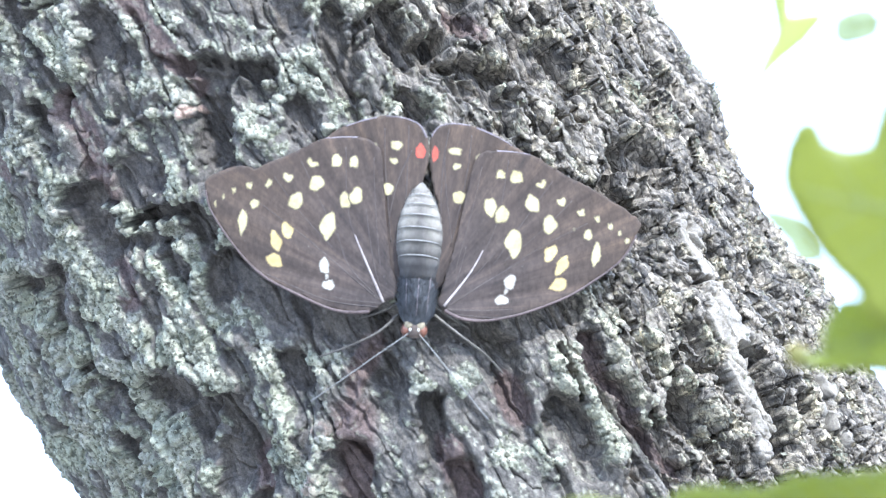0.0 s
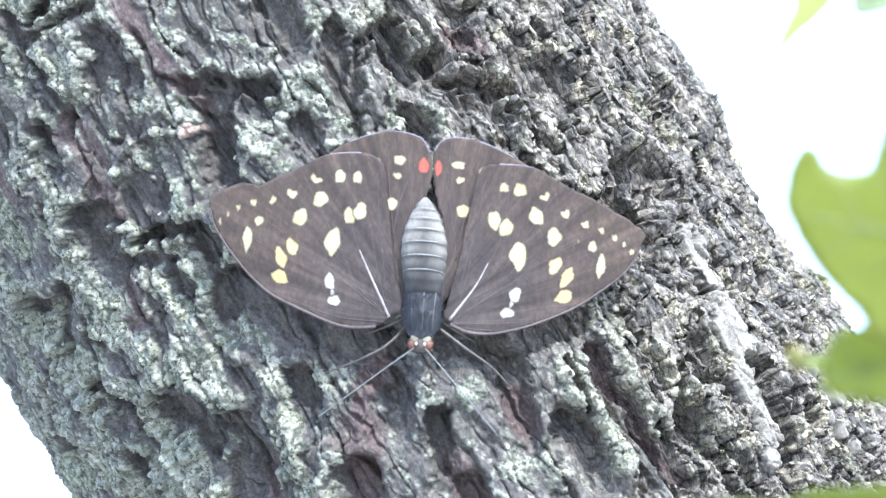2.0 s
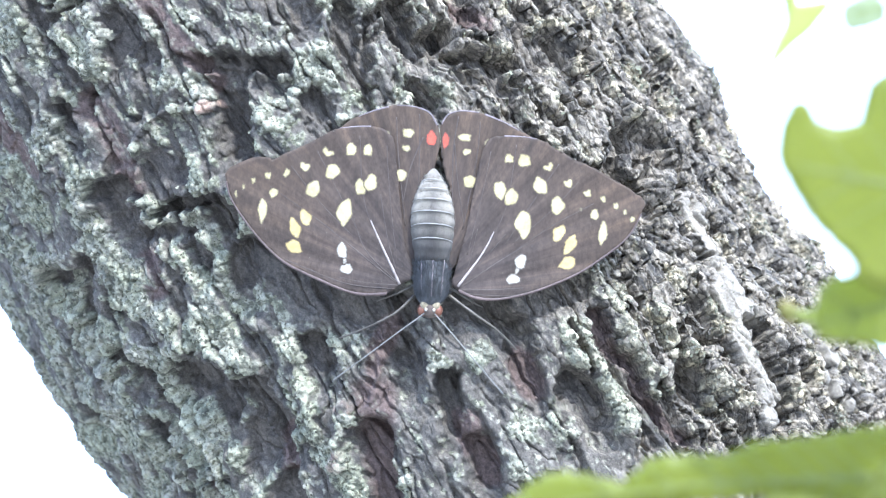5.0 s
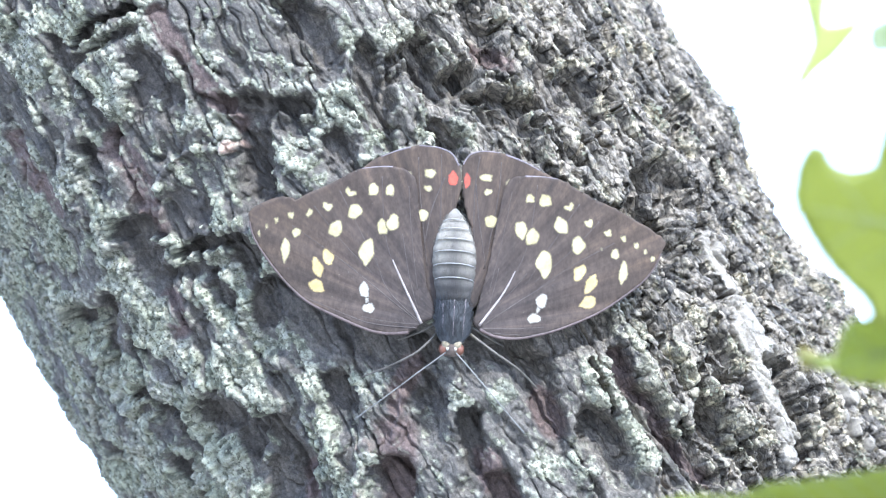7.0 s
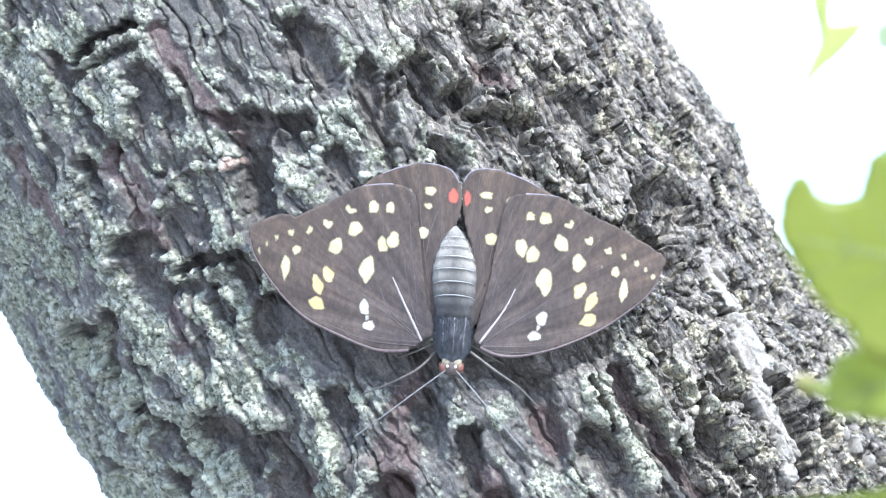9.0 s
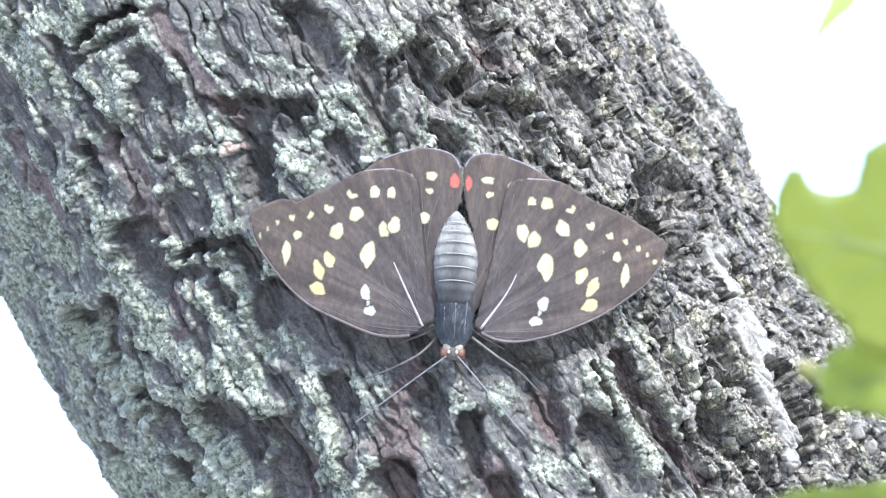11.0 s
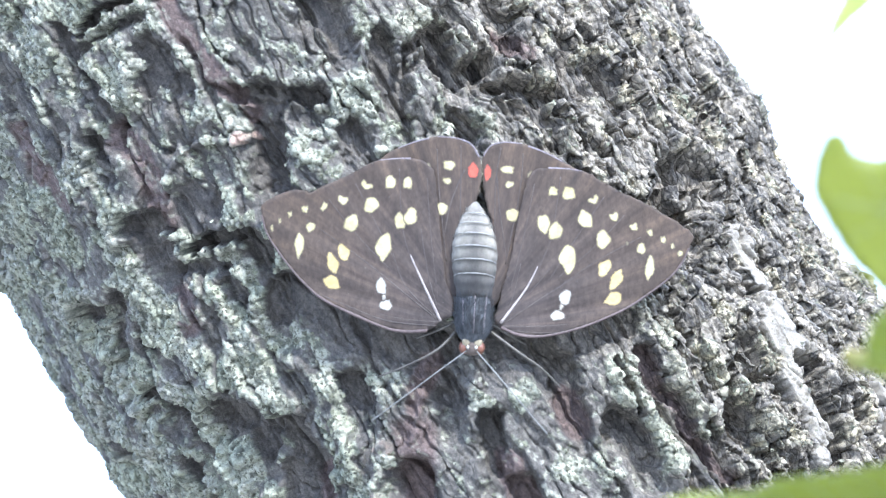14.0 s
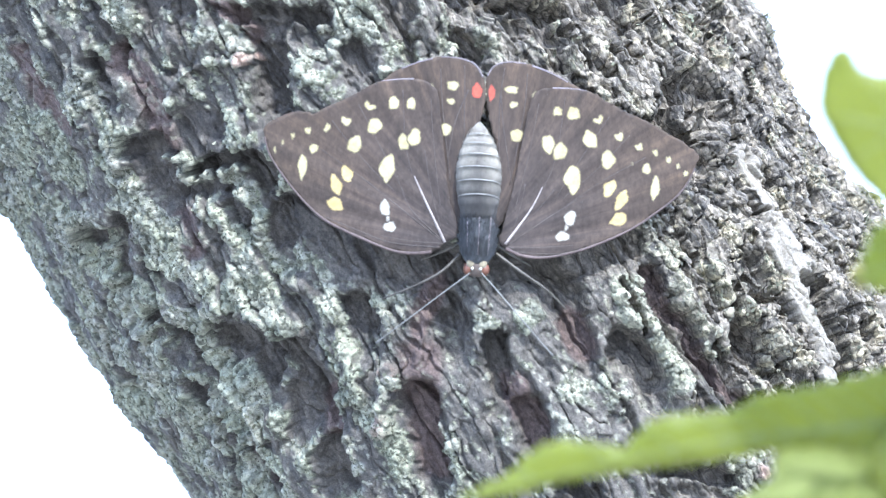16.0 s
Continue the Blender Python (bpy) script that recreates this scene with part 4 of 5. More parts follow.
def spot_outline(x, y, rx, ry, turn, kind):
    c, s = math.cos(radians(turn)), math.sin(radians(turn))
    out = []
    for k in range(22):
        t = k * math.tau / 22
        px, py = math.cos(t), math.sin(t)
        if kind in "da":
            f = 1 / (abs(px) ** 1.45 + abs(py) ** 1.45) ** (1 / 1.45)
        elif kind == "q":
            f = 1 / (abs(px) ** 3 + abs(py) ** 3) ** (1 / 3)
        elif kind == "h":
            f = 1.05 - 0.55 * math.exp(-((t - math.pi / 2) / 0.45) ** 2) - 0.15 * abs(px)
        elif kind == "v":
            f = 1.1 - 0.95 * math.exp(-((t - math.pi / 2) / 0.75) ** 2)
        else:
            f = 1.0
        f *= 1 + 0.07 * math.sin(3 * t + x * 5) + 0.05 * math.sin(5 * t + y * 7)
        px, py = px * f * rx, py * f * ry
        out.append((x + c * px - s * py, y + s * px + c * py))
    return out


SPOT_LOOK = {"e": YELLOW, "h": YELLOW, "q": YELLOW, "v": YELLOW, "d": YELLOW, "a": AMBER, "w": WHITE, "p": FADED, "r": RED}


def ragged(outline, amount):
    out = []
    for k, (x, y) in enumerate(outline):
        n = noise.noise(Vector((x * 0.9, y * 0.9, 3.1))) * amount
        out.append((x + n, y + n * 0.7))
    return out


def build_wing(name, outline, lift, spots, mat, thing, label):
    height = lambda u, v: wing_height(u, v) + lift
    w = part(name, sheet(ragged(rounded(outline, 5), 0.35), height, 0.14, 0.8), mat, thing, label)
    rays = [q for v in w.data.vertices for q in (math.atan2(v.co.y / MM + 3, abs(v.co.x / MM) + 0.5) * 16, math.hypot(v.co.x, v.co.y) / MM / 50, v.co.x / MM * 0.02)]
    w.data.attributes.new("ray_place", "FLOAT_VECTOR", "POINT").data.foreach_set("vector", rays)
    for x, y, rx, ry, turn, kind in spots:
        hue = {"w": "white", "r": "red", "a": "amber yellow", "p": "faded yellow"}.get(kind, "pale yellow")
        lift2 = {"w": 0.075}.get(kind, 0.055) + 0.004 * (len(w.children) % 5)
        spot = part("spot", sheet(spot_outline(x, y, rx * 1.10, ry * 1.10, turn, kind), lambda u, v: height(u, v) + lift2, 0.10, 0.26), SPOT_LOOK[kind], w, hue + " wing spot", False)
        # how near to the spot's rim, where its scales thin out
        line = np.array(spot_outline(x, y, rx * 1.10, ry * 1.10, turn, kind))
        ends = np.roll(line, -1, 0)
        rim = []
        for v in spot.data.vertices:
            p = np.array((v.co.x / MM, v.co.y / MM))
            k = np.clip(((p - line) * (ends - line)).sum(1) / ((ends - line) ** 2).sum(1), 0, 1)
            rim.append(1 - min(1.0, np.hypot(*(line + (ends - line) * k[:, None] - p).T).min() / 0.75))
        spot.data.attributes.new("rim", "FLOAT", "POINT").data.foreach_set("value", rim)
    return w


def ridge(name, wing, pts, lift, r0, r1, mat, label=""):
    line = rounded(pts, 8, False)
    n = len(line) - 1
    bm = tube(bmesh.new(), [(u, v, wing_height(u, v) + lift) for u, v in line], [r0 + (r1 - r0) * i / n for i in range(n + 1)], 6, 0.6)
    return part(name, bm, mat, wing, label)


def build_wings(thing):
    lh = build_wing("hindwing", LEFT_HIND, -0.5, LEFT_HIND_SPOTS, HINDWING, thing, "dark brown hindwing with a red spot at its corner")
    rh = build_wing("hindwing", RIGHT_HIND, -0.5, RIGHT_HIND_SPOTS, HINDWING, thing, "dark brown hindwing with yellow spots")
    lf = build_wing("forewing", LEFT_FORE, 0.35, LEFT_OUTER + LEFT_INNER, WING, thing, "dark brown forewing with rows of yellow spots")
    rf = build_wing("forewing", RIGHT_FORE, 0.35, RIGHT_OUTER + RIGHT_INNER, WING, thing, "dark brown forewing with rows of yellow spots")
    for w, streak, veins in (
            (lf, [(-15.4, 13.1), (-12.7, 7.8), (-7.6, -1.8)],
             [[(-28.7, 13.0), (-20.1, 6.9), (-8.5, -1.5)], [(-19.4, 13.2), (-16.0, 5.6), (-7.9, -1.6)], [(-22.4, -0.9), (-15.5, -1.9), (-8.0, -2.1)],
              [(-36.3, 3.0), (-27.9, 0.0), (-19.6, -2.5), (-8.7, -3.0)], [(-13.3, 19.3), (-11.0, 8.6), (-8.7, 1.6)], [(-40, 20), (-28.7, 13.0), (-24, 9.8)], [(-12.4, 31), (-11.2, 20), (-9.0, 6)],
              [(-19, 33), (-17, 17), (-11, 4)], [(-29, 29), (-23, 18.6), (-17.5, 9)], [(-35, 25), (-28, 17), (-20, 9.5)]]),
            (rf, [(14.2, 11.9), (11.6, 6.4), (6.2, -1.6)],
             [[(24.0, 10.5), (15.4, 4.6), (6.9, -1.7)], [(17.0, 11.5), (12.6, 5.8), (6.4, -1.3)], [(21.9, -1.2), (14.4, -2.0), (6.5, -2.3)],
              [(32.1, 1.3), (21.3, -2.8), (13.1, -3.4), (6.5, -3.0)], [(10.2, 12.4), (8.6, 4.2), (6.3, -0.7)], [(38, 20), (28, 14), (20, 8)], [(12.4, 31), (10.8, 20), (8.0, 6)],
              [(18.5, 33), (16.5, 17), (10.5, 4)], [(29, 29), (22.6, 18.6), (17, 9)], [(34, 25), (27, 17), (19, 9.5)]])):
        edge = LEFT_FORE[1:11] if w is lf else RIGHT_FORE[1:11]
        ridge("costa", w, edge, 0.30, 0.42, 0.22, COSTA, "reddish-brown leading edge")
        ridge("streak", w, streak, 0.36, 0.12, 0.34, STREAK, "pale streak along a wing vein")
        for k, v in enumerate(veins):
            ridge("vein", w, v, 0.30, 0.12, 0.19 if k < 5 else 0.13, WING_VEIN)
    for w, folds in ((lh, [[(-8.2, 14.0), (-6.8, 25.1), (-3.9, 33.4)], [(-10.5, 38), (-9.5, 28), (-7, 12)], [(-5, 39), (-4.6, 30), (-4.2, 15)]]),
                     (rh, [[(7.0, 12.3), (4.7, 24.4), (3.6, 32.4)], [(9.5, 38), (9.0, 28), (6.6, 12)], [(4.2, 39), (3.4, 30), (4.0, 15)]])):
        for v in folds:
            ridge("vein", w, v, -0.56, 0.15, 0.22, WING_VEIN)
    for w, rim, lift in ((lh, [(-10.5, 40.8), (-6.0, 40.6), (-2.6, 39.3), (-0.7, 36.5)], -0.5), (lh, [(-19.6, 37.7), (-15.8, 39.3), (-12.5, 40.3)], -0.5), (rh, [(9.0, 40.2), (4.9, 40.3), (1.8, 39.2), (0.3, 36.8)], -0.5),
                         (rh, [(19.0, 36.5), (15.1, 38.3), (10.5, 39.8)], -0.5), (lf, [(-24.0, 34.6), (-20, 35.2), (-16.5, 35.4)], 0.3), (rf, [(23.5, 34.7), (20, 35.0), (15.5, 34.9)], 0.3)):
        ridge("fringe", w, rim, lift, 0.12, 0.20, VEIN, "worn whitish wing fringe")


def lathe(rows, cx, sides=24, flat=0.8):
    """A body along v from rows of (v, half width, middle height), oval across."""
    bm = bmesh.new()
    rings = [[bm.verts.new(((cx(v) + r * math.cos(k * math.tau / sides)) * MM, v * MM, (z + r * flat * math.sin(k * math.tau / sides)) * MM)) for k in range(sides)] for v, r, z in rows]
    for a, b in zip(rings, rings[1:]):
        for k in range(sides):
            bm.faces.new([a[k], a[(k + 1) % sides], b[(k + 1) % sides], b[k]])
    bm.faces.new(rings[0])
    bm.faces.new(rings[-1][::-1])
    bmesh.ops.recalc_face_normals(bm, faces=bm.faces[:])
    return bm


def hairs(count, foot, lean, length, seed):
    """Fine hairs: foot(random) gives a root and its outward way; lean is the way they are combed."""
    rng = random.Random(seed)
    bm = bmesh.new()
    for _ in range(count):
        p, out = foot(rng)
        n = length * rng.uniform(0.6, 1.3)
        d = (out * 0.35 + Vector(lean) + Vector((rng.gauss(0, 0.18), rng.gauss(0, 0.18), rng.gauss(0, 0.12)))).normalized()
        tip = p + d * n
        u = d.cross(out).normalized() * 0.045
        a, b, c, e = (bm.verts.new(q * MM) for q in (p - u, p + u, p + d * n * 0.55 + out * 0.12, tip))
        bm.faces.new([a, b, c])
        bm.faces.new([b, e, c])
        bm.faces.new([e, a, c])
    return bm


def build_body(thing):
    middle = lambda v: -0.1 - 0.035 * max(v, 0)
    girth = lambda v: 5.2 * max(0.02, 1 - abs((v - 14.2) / 12.2) ** 1.75) ** 0.80 if v > 14.2 else 5.2 - 1.3 * ((14.2 - v) / 10) ** 2
    rows = [(v, girth(v) * (1 + 0.025 * math.sin((v - 4) * math.tau / 2.9)), 4.6) for v in np.arange(4.0, 26.31, 0.3)]
    abdomen = part("abdomen", lathe(rows, middle, 32), FUR, thing, "plump pale grey ringed abdomen")
    for v in (8.6, 11.9, 15.0, 17.9, 20.4, 22.5):
        r = girth(v)
        pts = [(middle(v) + 1.015 * r * math.cos(t), v + 1.1 * math.sin(t), 4.6 + 0.83 * r * math.sin(t)) for t in np.linspace(0.12, math.pi - 0.12, 25)]
        part("ring", tube(bmesh.new(), pts, [0.06 + 0.07 * math.sin(math.pi * i / 24) for i in range(25)], 6), BAND, abdomen, "whitish ring")
    rows = [(v, 4.15 * max(0.02, 1 - abs((v + 0.2) / 6.9) ** 2.6) ** 0.5, 4.9) for v in np.arange(-6.9, 6.7, 0.3)]
    thorax = part("thorax", lathe(rows, middle, 28, 0.85), THORAX, thing, "dark blue-grey furry thorax")
    for u in (-2.5, 0.05, 2.5):
        z = lambda v: 4.9 + 0.85 * math.sqrt(max(0.1, (4.15 * max(0.02, 1 - abs((v + 0.2) / 6.9) ** 2.6) ** 0.5) ** 2 - u * u))
        pts = [(u * (1 + 0.02 * v), v, z(v) + 0.02) for v in np.linspace(-4.2, 4.6, 10)]
        part("stripe", tube(bmesh.new(), pts, [0.13] * 10, 6), VEIN, thorax, "pale grey fur stripe")
    def on_thorax(rng):
        v, t = rng.uniform(-5.6, 4.6), rng.uniform(0.1, math.pi - 0.1)
        r = 4.15 * max(0.02, 1 - abs((v + 0.2) / 6.9) ** 2.6) ** 0.5
        return Vector((middle(v) + r * math.cos(t), v, 4.9 + 0.85 * r * math.sin(t))), Vector((math.cos(t), 0, math.sin(t)))

    def on_abdomen(rng):
        v, t = rng.uniform(4.5, 24.5), rng.uniform(0.0, math.pi)
        r = girth(v)
        return Vector((middle(v) + r * math.cos(t), v, 4.6 + 0.8 * r * math.sin(t))), Vector((math.cos(t), 0, math.sin(t)))

    part("fur", hairs(900, on_thorax, (0, 0.8, 0), 1.7, 3), THORAX, thorax, "dark blue-grey fur")
    part("fur", hairs(900, on_abdomen, (0, 1.0, 0), 0.5, 4), FUR, abdomen, "short pale grey fur")
    rows = [(v, 2.6 * max(0.02, 1 - abs((v + 7.2) / 2.3) ** 2.2) ** 0.5, 4.6) for v in np.arange(-9.4, -4.95, 0.2)]
    head = part("head", lathe(rows, lambda v: -0.1, 20, 0.9), HEADFUR, thing, "small furry head")
    for side in (-1, 1):
        bm = bmesh.new()
        bmesh.ops.create_uvsphere(bm, u_segments=20, v_segments=14, radius=1.0)
        bmesh.ops.transform(bm, matrix=Matrix.Translation(Vector((side * 1.75 - 0.1, -7.6, 5.0)) * MM) @ Matrix.Diagonal((1.30 * MM, 1.55 * MM, 1.6 * MM, 1)), verts=bm.verts[:])
        part("eye", bm, EYE, head, "glossy orange-brown eye")
        bm = bmesh.new()
        bmesh.ops.create_uvsphere(bm, u_segments=18, v_segments=12, radius=1.0)
        bmesh.ops.transform(bm, matrix=Matrix.Translation(Vector((side * 1.25 - 0.1, -6.2, 6.0)) * MM) @ Matrix.Diagonal((1.15 * MM, 1.25 * MM, 1.0 * MM, 1)), verts=bm.verts[:])
        part("palp", bm, PALP, head, "cream-scaled palp beside the eye")
        bm = bmesh.new()
        bmesh.ops.create_uvsphere(bm, u_segments=12, v_segments=8, radius=1.0)
        bmesh.ops.transform(bm, matrix=Matrix.Translation(Vector((side * 0.95 - 0.1, -7.45, 6.95)) * MM) @ Matrix.Diagonal((0.34 * MM, 0.42 * MM, 0.34 * MM, 1)), verts=bm.verts[:])
        part("head_dot", bm, WHITE, head, "small white dot on the head beside the eye")
    for pts in ([(-1.4, -8.4, 6.4), (-8, -13.7, 7.8), (-15, -19.5, 8.0), (-22.4, -25.6, 7.4)], [(1.1, -8.4, 6.4), (6.2, -13.6, 8.2), (12.2, -20.0, 9.2), (18.4, -26.6, 9.0)]):
        line = rounded(pts, 8, False)
        n = len(line) - 1
        rad = [0.17 - 0.03 * i / n + (0.16 * max(0, (i / n - 0.86) / 0.14) if i < n else -0.02) for i in range(n + 1)]
        part("antenna", tube(bmesh.new(), line, rad, 8), FEELER, head, "thin clubbed grey antenna")
    for pts in ([(-4.0, -4.2, 3.4), (-8.2, -8.6, 5.0), (-15.0, -12.6, 3.2), (-21.5, -15.6, 0.4)], [(4.2, -3.8, 3.4), (10.6, -8.0, 4.8), (16.5, -11.8, 2.6), (21.2, -16.2, -0.6)],
                [(-3.4, -1.5, 3.0), (-8.5, -4.2, 3.4), (-13.0, -6.2, 0.2)], [(3.4, -1.5, 3.0), (8.2, -4.2, 3.0), (12.4, -6.4, -1.2)]):
        line = rounded(pts, 6, False)
        n = len(line) - 1
        part("leg", tube(bmesh.new(), line, [0.36 - 0.18 * i / n for i in range(n + 1)], 8), LEG, thing, "slender olive-grey leg")


def build_butterfly():
    thing = tagged(new("butterfly"), "dark brown butterfly with yellow spots, wings spread on the bark", "butterfly")
    thing.matrix_world = FACE @ Matrix.Translation((-2.2 * MM, -8.0 * MM, 0)) @ pose(0, 0, 0, 0, 0, -3)
    build_wings(thing)
    build_body(thing)


build_butterfly()


# ---- leaves ----
def leaf_surface(cup, wave):
    return lambda x, y: cup * math.sin(x * 0.055 + 0.4) + wave * math.sin(x * 0.21 + y * 0.17) + 0.02 * y


def toothed(outline, depth, pitch):
    """The outline with small blunt teeth."""
    out, run = [], 0.0
    line = rounded(outline, 10)
    for k, (x, y) in enumerate(line):
        x1, y1 = line[(k + 1) % len(line)]
        d = math.hypot(x1 - x, y1 - y) or 1e-6
        run += d
        t = depth * (abs((run / pitch) % 1 - 0.5) * 2 - 0.5)
        out.append((x + (y1 - y) / d * t, y - (x1 - x) / d * t))
    return out


def build_leaf(label, outline, veins, mat, cup=1.5, wave=0.5, teeth=0.5, stalk=None, side_veins=5, lift=0.0):
    curve = leaf_surface(cup, wave)
    height = lambda x, y: curve(x, y) + lift
    root = tagged(new("leaf"), label, "leaf", "leaves by the trunk")
    part("blade", sheet(toothed(outline, teeth, 3.2), height, 0.25, 2.0), mat, root)
    for k, v in enumerate(veins):
        line = rounded(v, 10, False)
        n = len(line) - 1
        part("midrib" if k == 0 else "vein", tube(bmesh.new(), [(x, y, height(x, y) + 0.05) for x, y in line], [(0.75 if k == 0 else 0.5) * (1 - 0.75 * i / n) for i in range(n + 1)], 8, 0.6), LEAF_VEIN, root)
        if k == 0:
            for j in range(1, side_veins):
                i = j * n // side_veins
                (x, y), (xb, yb) = line[i], line[min(i + 2, n)]
                d = Vector((xb - x, yb - y)).normalized()
                for sgn in (-1, 1):
                    w = (d + Vector((-d.y, d.x)) * sgn * 0.9).normalized()
                    pts = []
                    for q in range(9):
                        p = (x + w.x * q * 1.3, y + w.y * q * 1.3)
                        if not inside(p, outline):
                            break
                        pts.append((*p, height(*p) + 0.03))
                    if len(pts) > 2:
                        part("vein", tube(bmesh.new(), pts, [0.26 - 0.018 * i2 for i2 in range(len(pts))], 6, 0.6), LEAF_VEIN, root)
    if stalk:
        line = rounded(stalk, 6, False)
        part("stalk", tube(bmesh.new(), line, [0.9] * len(line), 8), LEAF_VEIN, root)
    return root


LOW = [(-23.2, -7.3), (-20.4, -5.6), (-16.5, -3.7), (-13.7, -1.0), (-9.8, 0.7), (-4.7, 0.5), (-0.8, -0.1), (0.9, 1.4), (3.1, 3.5), (6.6, 4.5), (10.9, 4.8), (14.8, 5.3),
       (17.6, 7.0), (21.9, 7.8), (25.8, 8.5), (30.4, 9.6), (35.7, 10.8), (41.0, 11.4), (44.0, 7.7), (43.0, 2.0), (38.0, -1.2),
       (33.0, -0.9), (27.0, -0.1), (22.0, -0.3), (17.9, -1.0), (10.9, -2.0), (3.1, -3.0), (-4.7, -4.3), (-10.2, -5.3), (-16.5, -7.0)]
HIGH = [(-5.3, -6.0), (-5.2, -2.8), (-4.5, -0.1), (-3.3, 1.8), (-2.0, 2.2), (-0.9, 1.3), (0.2, -0.5), (1.7, -1.1), (4.1, -1.2), (5.6, -0.4), (6.4, 2.6), (7.6, 5.0), (12.9, 6.3), (16.4, -3.1), (15.8, -12.6), (13.7, -20.6), (10.5, -23.9), (7.3, -23.5), (5.3, -21.6), (4.7, -19.8), (2.6, -17.7), (-0.8, -14.1), (-3.6, -9.6)]
MID = [(-1.0, 4.4), (1.6, 5.3), (5.0, 6.6), (9.4, 9.6), (14.0, 9.0), (14.4, -1.0), (12.0, -4.2), (8.2, -5.0), (3.8, -4.4), (0.8, -4.0), (-1.7, -3.4), (-2.6, -1.9), (-2.5, 0.8)]
FAR = [(-2.7, -1.5), (3.8, 15.7), (7.6, 26.1), (4.7, 39.5), (1.4, 57.3), (12.8, 66.2), (12.8, 36.5), (17.0, 33.6), (30.1, 34.7), (21.1, 21.7), (9.6, 11.3), (1.4, 2.4)]
FAR_SMALL = [(37.0, 32.8), (53.0, 37.8), (56.9, 25.9), (38.8, 20.9)]
BEHIND = [(-18.3, 11.2), (-12.1, 14.0), (-2.0, 11.6), (8.1, 7.9), (16.7, -1.2), (18.0, -11.2), (12.1, -16.0), (2.7, -14.3), (-3.2, -5.1), (-12.5, 4.7)]

UNDER = [(21.0, -0.5), (20.2, -4.0), (18.4, -5.8), (15.0, -8.3), (14.5, -12.0), (21.0, -16.0), (30.0, -17.0), (38.0, -14.0), (41.0, -7.0), (39.0, -1.5), (33.0, 0.8), (27.0, 0.6)]
BESIDE = [(42.5, 10.9), (38.4, 7.8), (35.6, 3.6), (33.1, -1.4), (33.7, -5.6), (36.2, -8.6), (42.0, -14.0), (52.0, -12.0), (55.0, 0.0), (50.0, 10.0)]
leaf_low = build_leaf("long green leaf with a scalloped edge, seen close", LOW, [[(44, 4), (35.1, 3.2), (22.6, 1.8), (7.0, -0.2), (-23.2, -7.3)]], LEAF, 1.4, 0.5, 0.5, [(42, 3.8, 0), (54, 4, -2), (66, 6, -6)], 12)
leaf_under = build_leaf("pale green leaf with whitish veins behind the long leaf", UNDER, [[(40, -5.5), (34.5, -4.8), (27.8, -5.6), (23.6, -8.1), (19, -12)], [(30, -5.2), (25.3, -4.2), (21.2, -4.8), (17, -7.3)],
                        [(36, -4), (33.5, -1.0), (28, 0.2)], [(31, -5.3), (28, -9), (26, -14)]], LEAF_PALE_GLARE, 1.0, 0.4, 0.4, [(39, -5.4, 0), (52, 0, -4), (66, 6, -7)], 4, -1.6)
leaf_beside = build_leaf("broad green leaf overlapping the long leaf", BESIDE, [[(54, 1), (48, 0.5), (41, -1.5), (34, -3)]], LEAF, 1.0, 0.4, 0.4, [(53, 1, 2), (60, 4, 0), (66, 6, -5)], 5, 1.8)
leaf_high = build_leaf("notched green leaf against the bright sky", HIGH, [[(15.6, -10.5), (9.1, -9.2), (-3.0, -6.8)]], LEAF, 0.9, 0.3, 0.2, [(15, -10.4, 0), (27, -8, -3), (36, -6, -8)], 3)
leaf_mid = build_leaf("bright yellow-green young leaf over the bark", MID, [[(13.8, 1.4), (6.7, 0.8), (-2.0, -1.6)]], LEAF_YOUNG, 0.7, 0.2, 0.2, [(13.4, 1.4, 0), (27, 5, -2), (36, 6, -6)], 3)
leaf_far = build_leaf("narrow leaf hanging far behind the trunk, coloured pale for sky glare", FAR, [[(7.4, 64), (8, 36), (-2, 0)]], LEAF_PALE_GLARE, 1.0, 0.2, 0.3, [(7, 62, 0), (20, 70, 0), (50, 62, 0), (75, 58, 0)], 2)
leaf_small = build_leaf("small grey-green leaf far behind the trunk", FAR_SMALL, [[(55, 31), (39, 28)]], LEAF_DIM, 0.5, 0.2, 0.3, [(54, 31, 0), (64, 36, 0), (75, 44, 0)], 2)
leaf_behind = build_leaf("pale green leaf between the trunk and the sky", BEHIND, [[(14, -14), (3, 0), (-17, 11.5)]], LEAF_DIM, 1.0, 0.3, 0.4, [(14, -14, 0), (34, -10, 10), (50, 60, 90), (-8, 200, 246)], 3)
leaf_behind.matrix_world = FACE @ Matrix.Translation((0.2165, 0.0160, -0.9))
# far leaves whose washed-out look is put into their colour
FAINT = [(-5.0, 0.0), (0.0, 3.0), (7.0, 1.5), (13.0, -2.5), (5.0, -3.5)]
for x, y, turn in ((279.9, 120.3, 10), (330.9, 131.9, 35)):
    faint = build_leaf("small leaf far behind the trunk, coloured pale as if washed out by the sky", FAINT, [[(12.5, -2.2), (3, 0), (-4.5, 0)]], LEAF_PALE_GLARE, 0.4, 0.2, 0.3, [(12, -2.2, 0), (24, 6, 0), (40, 40, 0), (46, 160, 0)], 2)
    faint.matrix_world = FACE @ Matrix.Translation((x * MM, y * MM, -1.5)) @ pose(0, 0, 0, 0, 0, turn)
BUD = [(0.9, 3.3), (1.5, 4.4), (2.7, 4.3), (3.9, 3.4), (3.8, 1.7), (2.4, 1.1), (1.3, 1.9)]
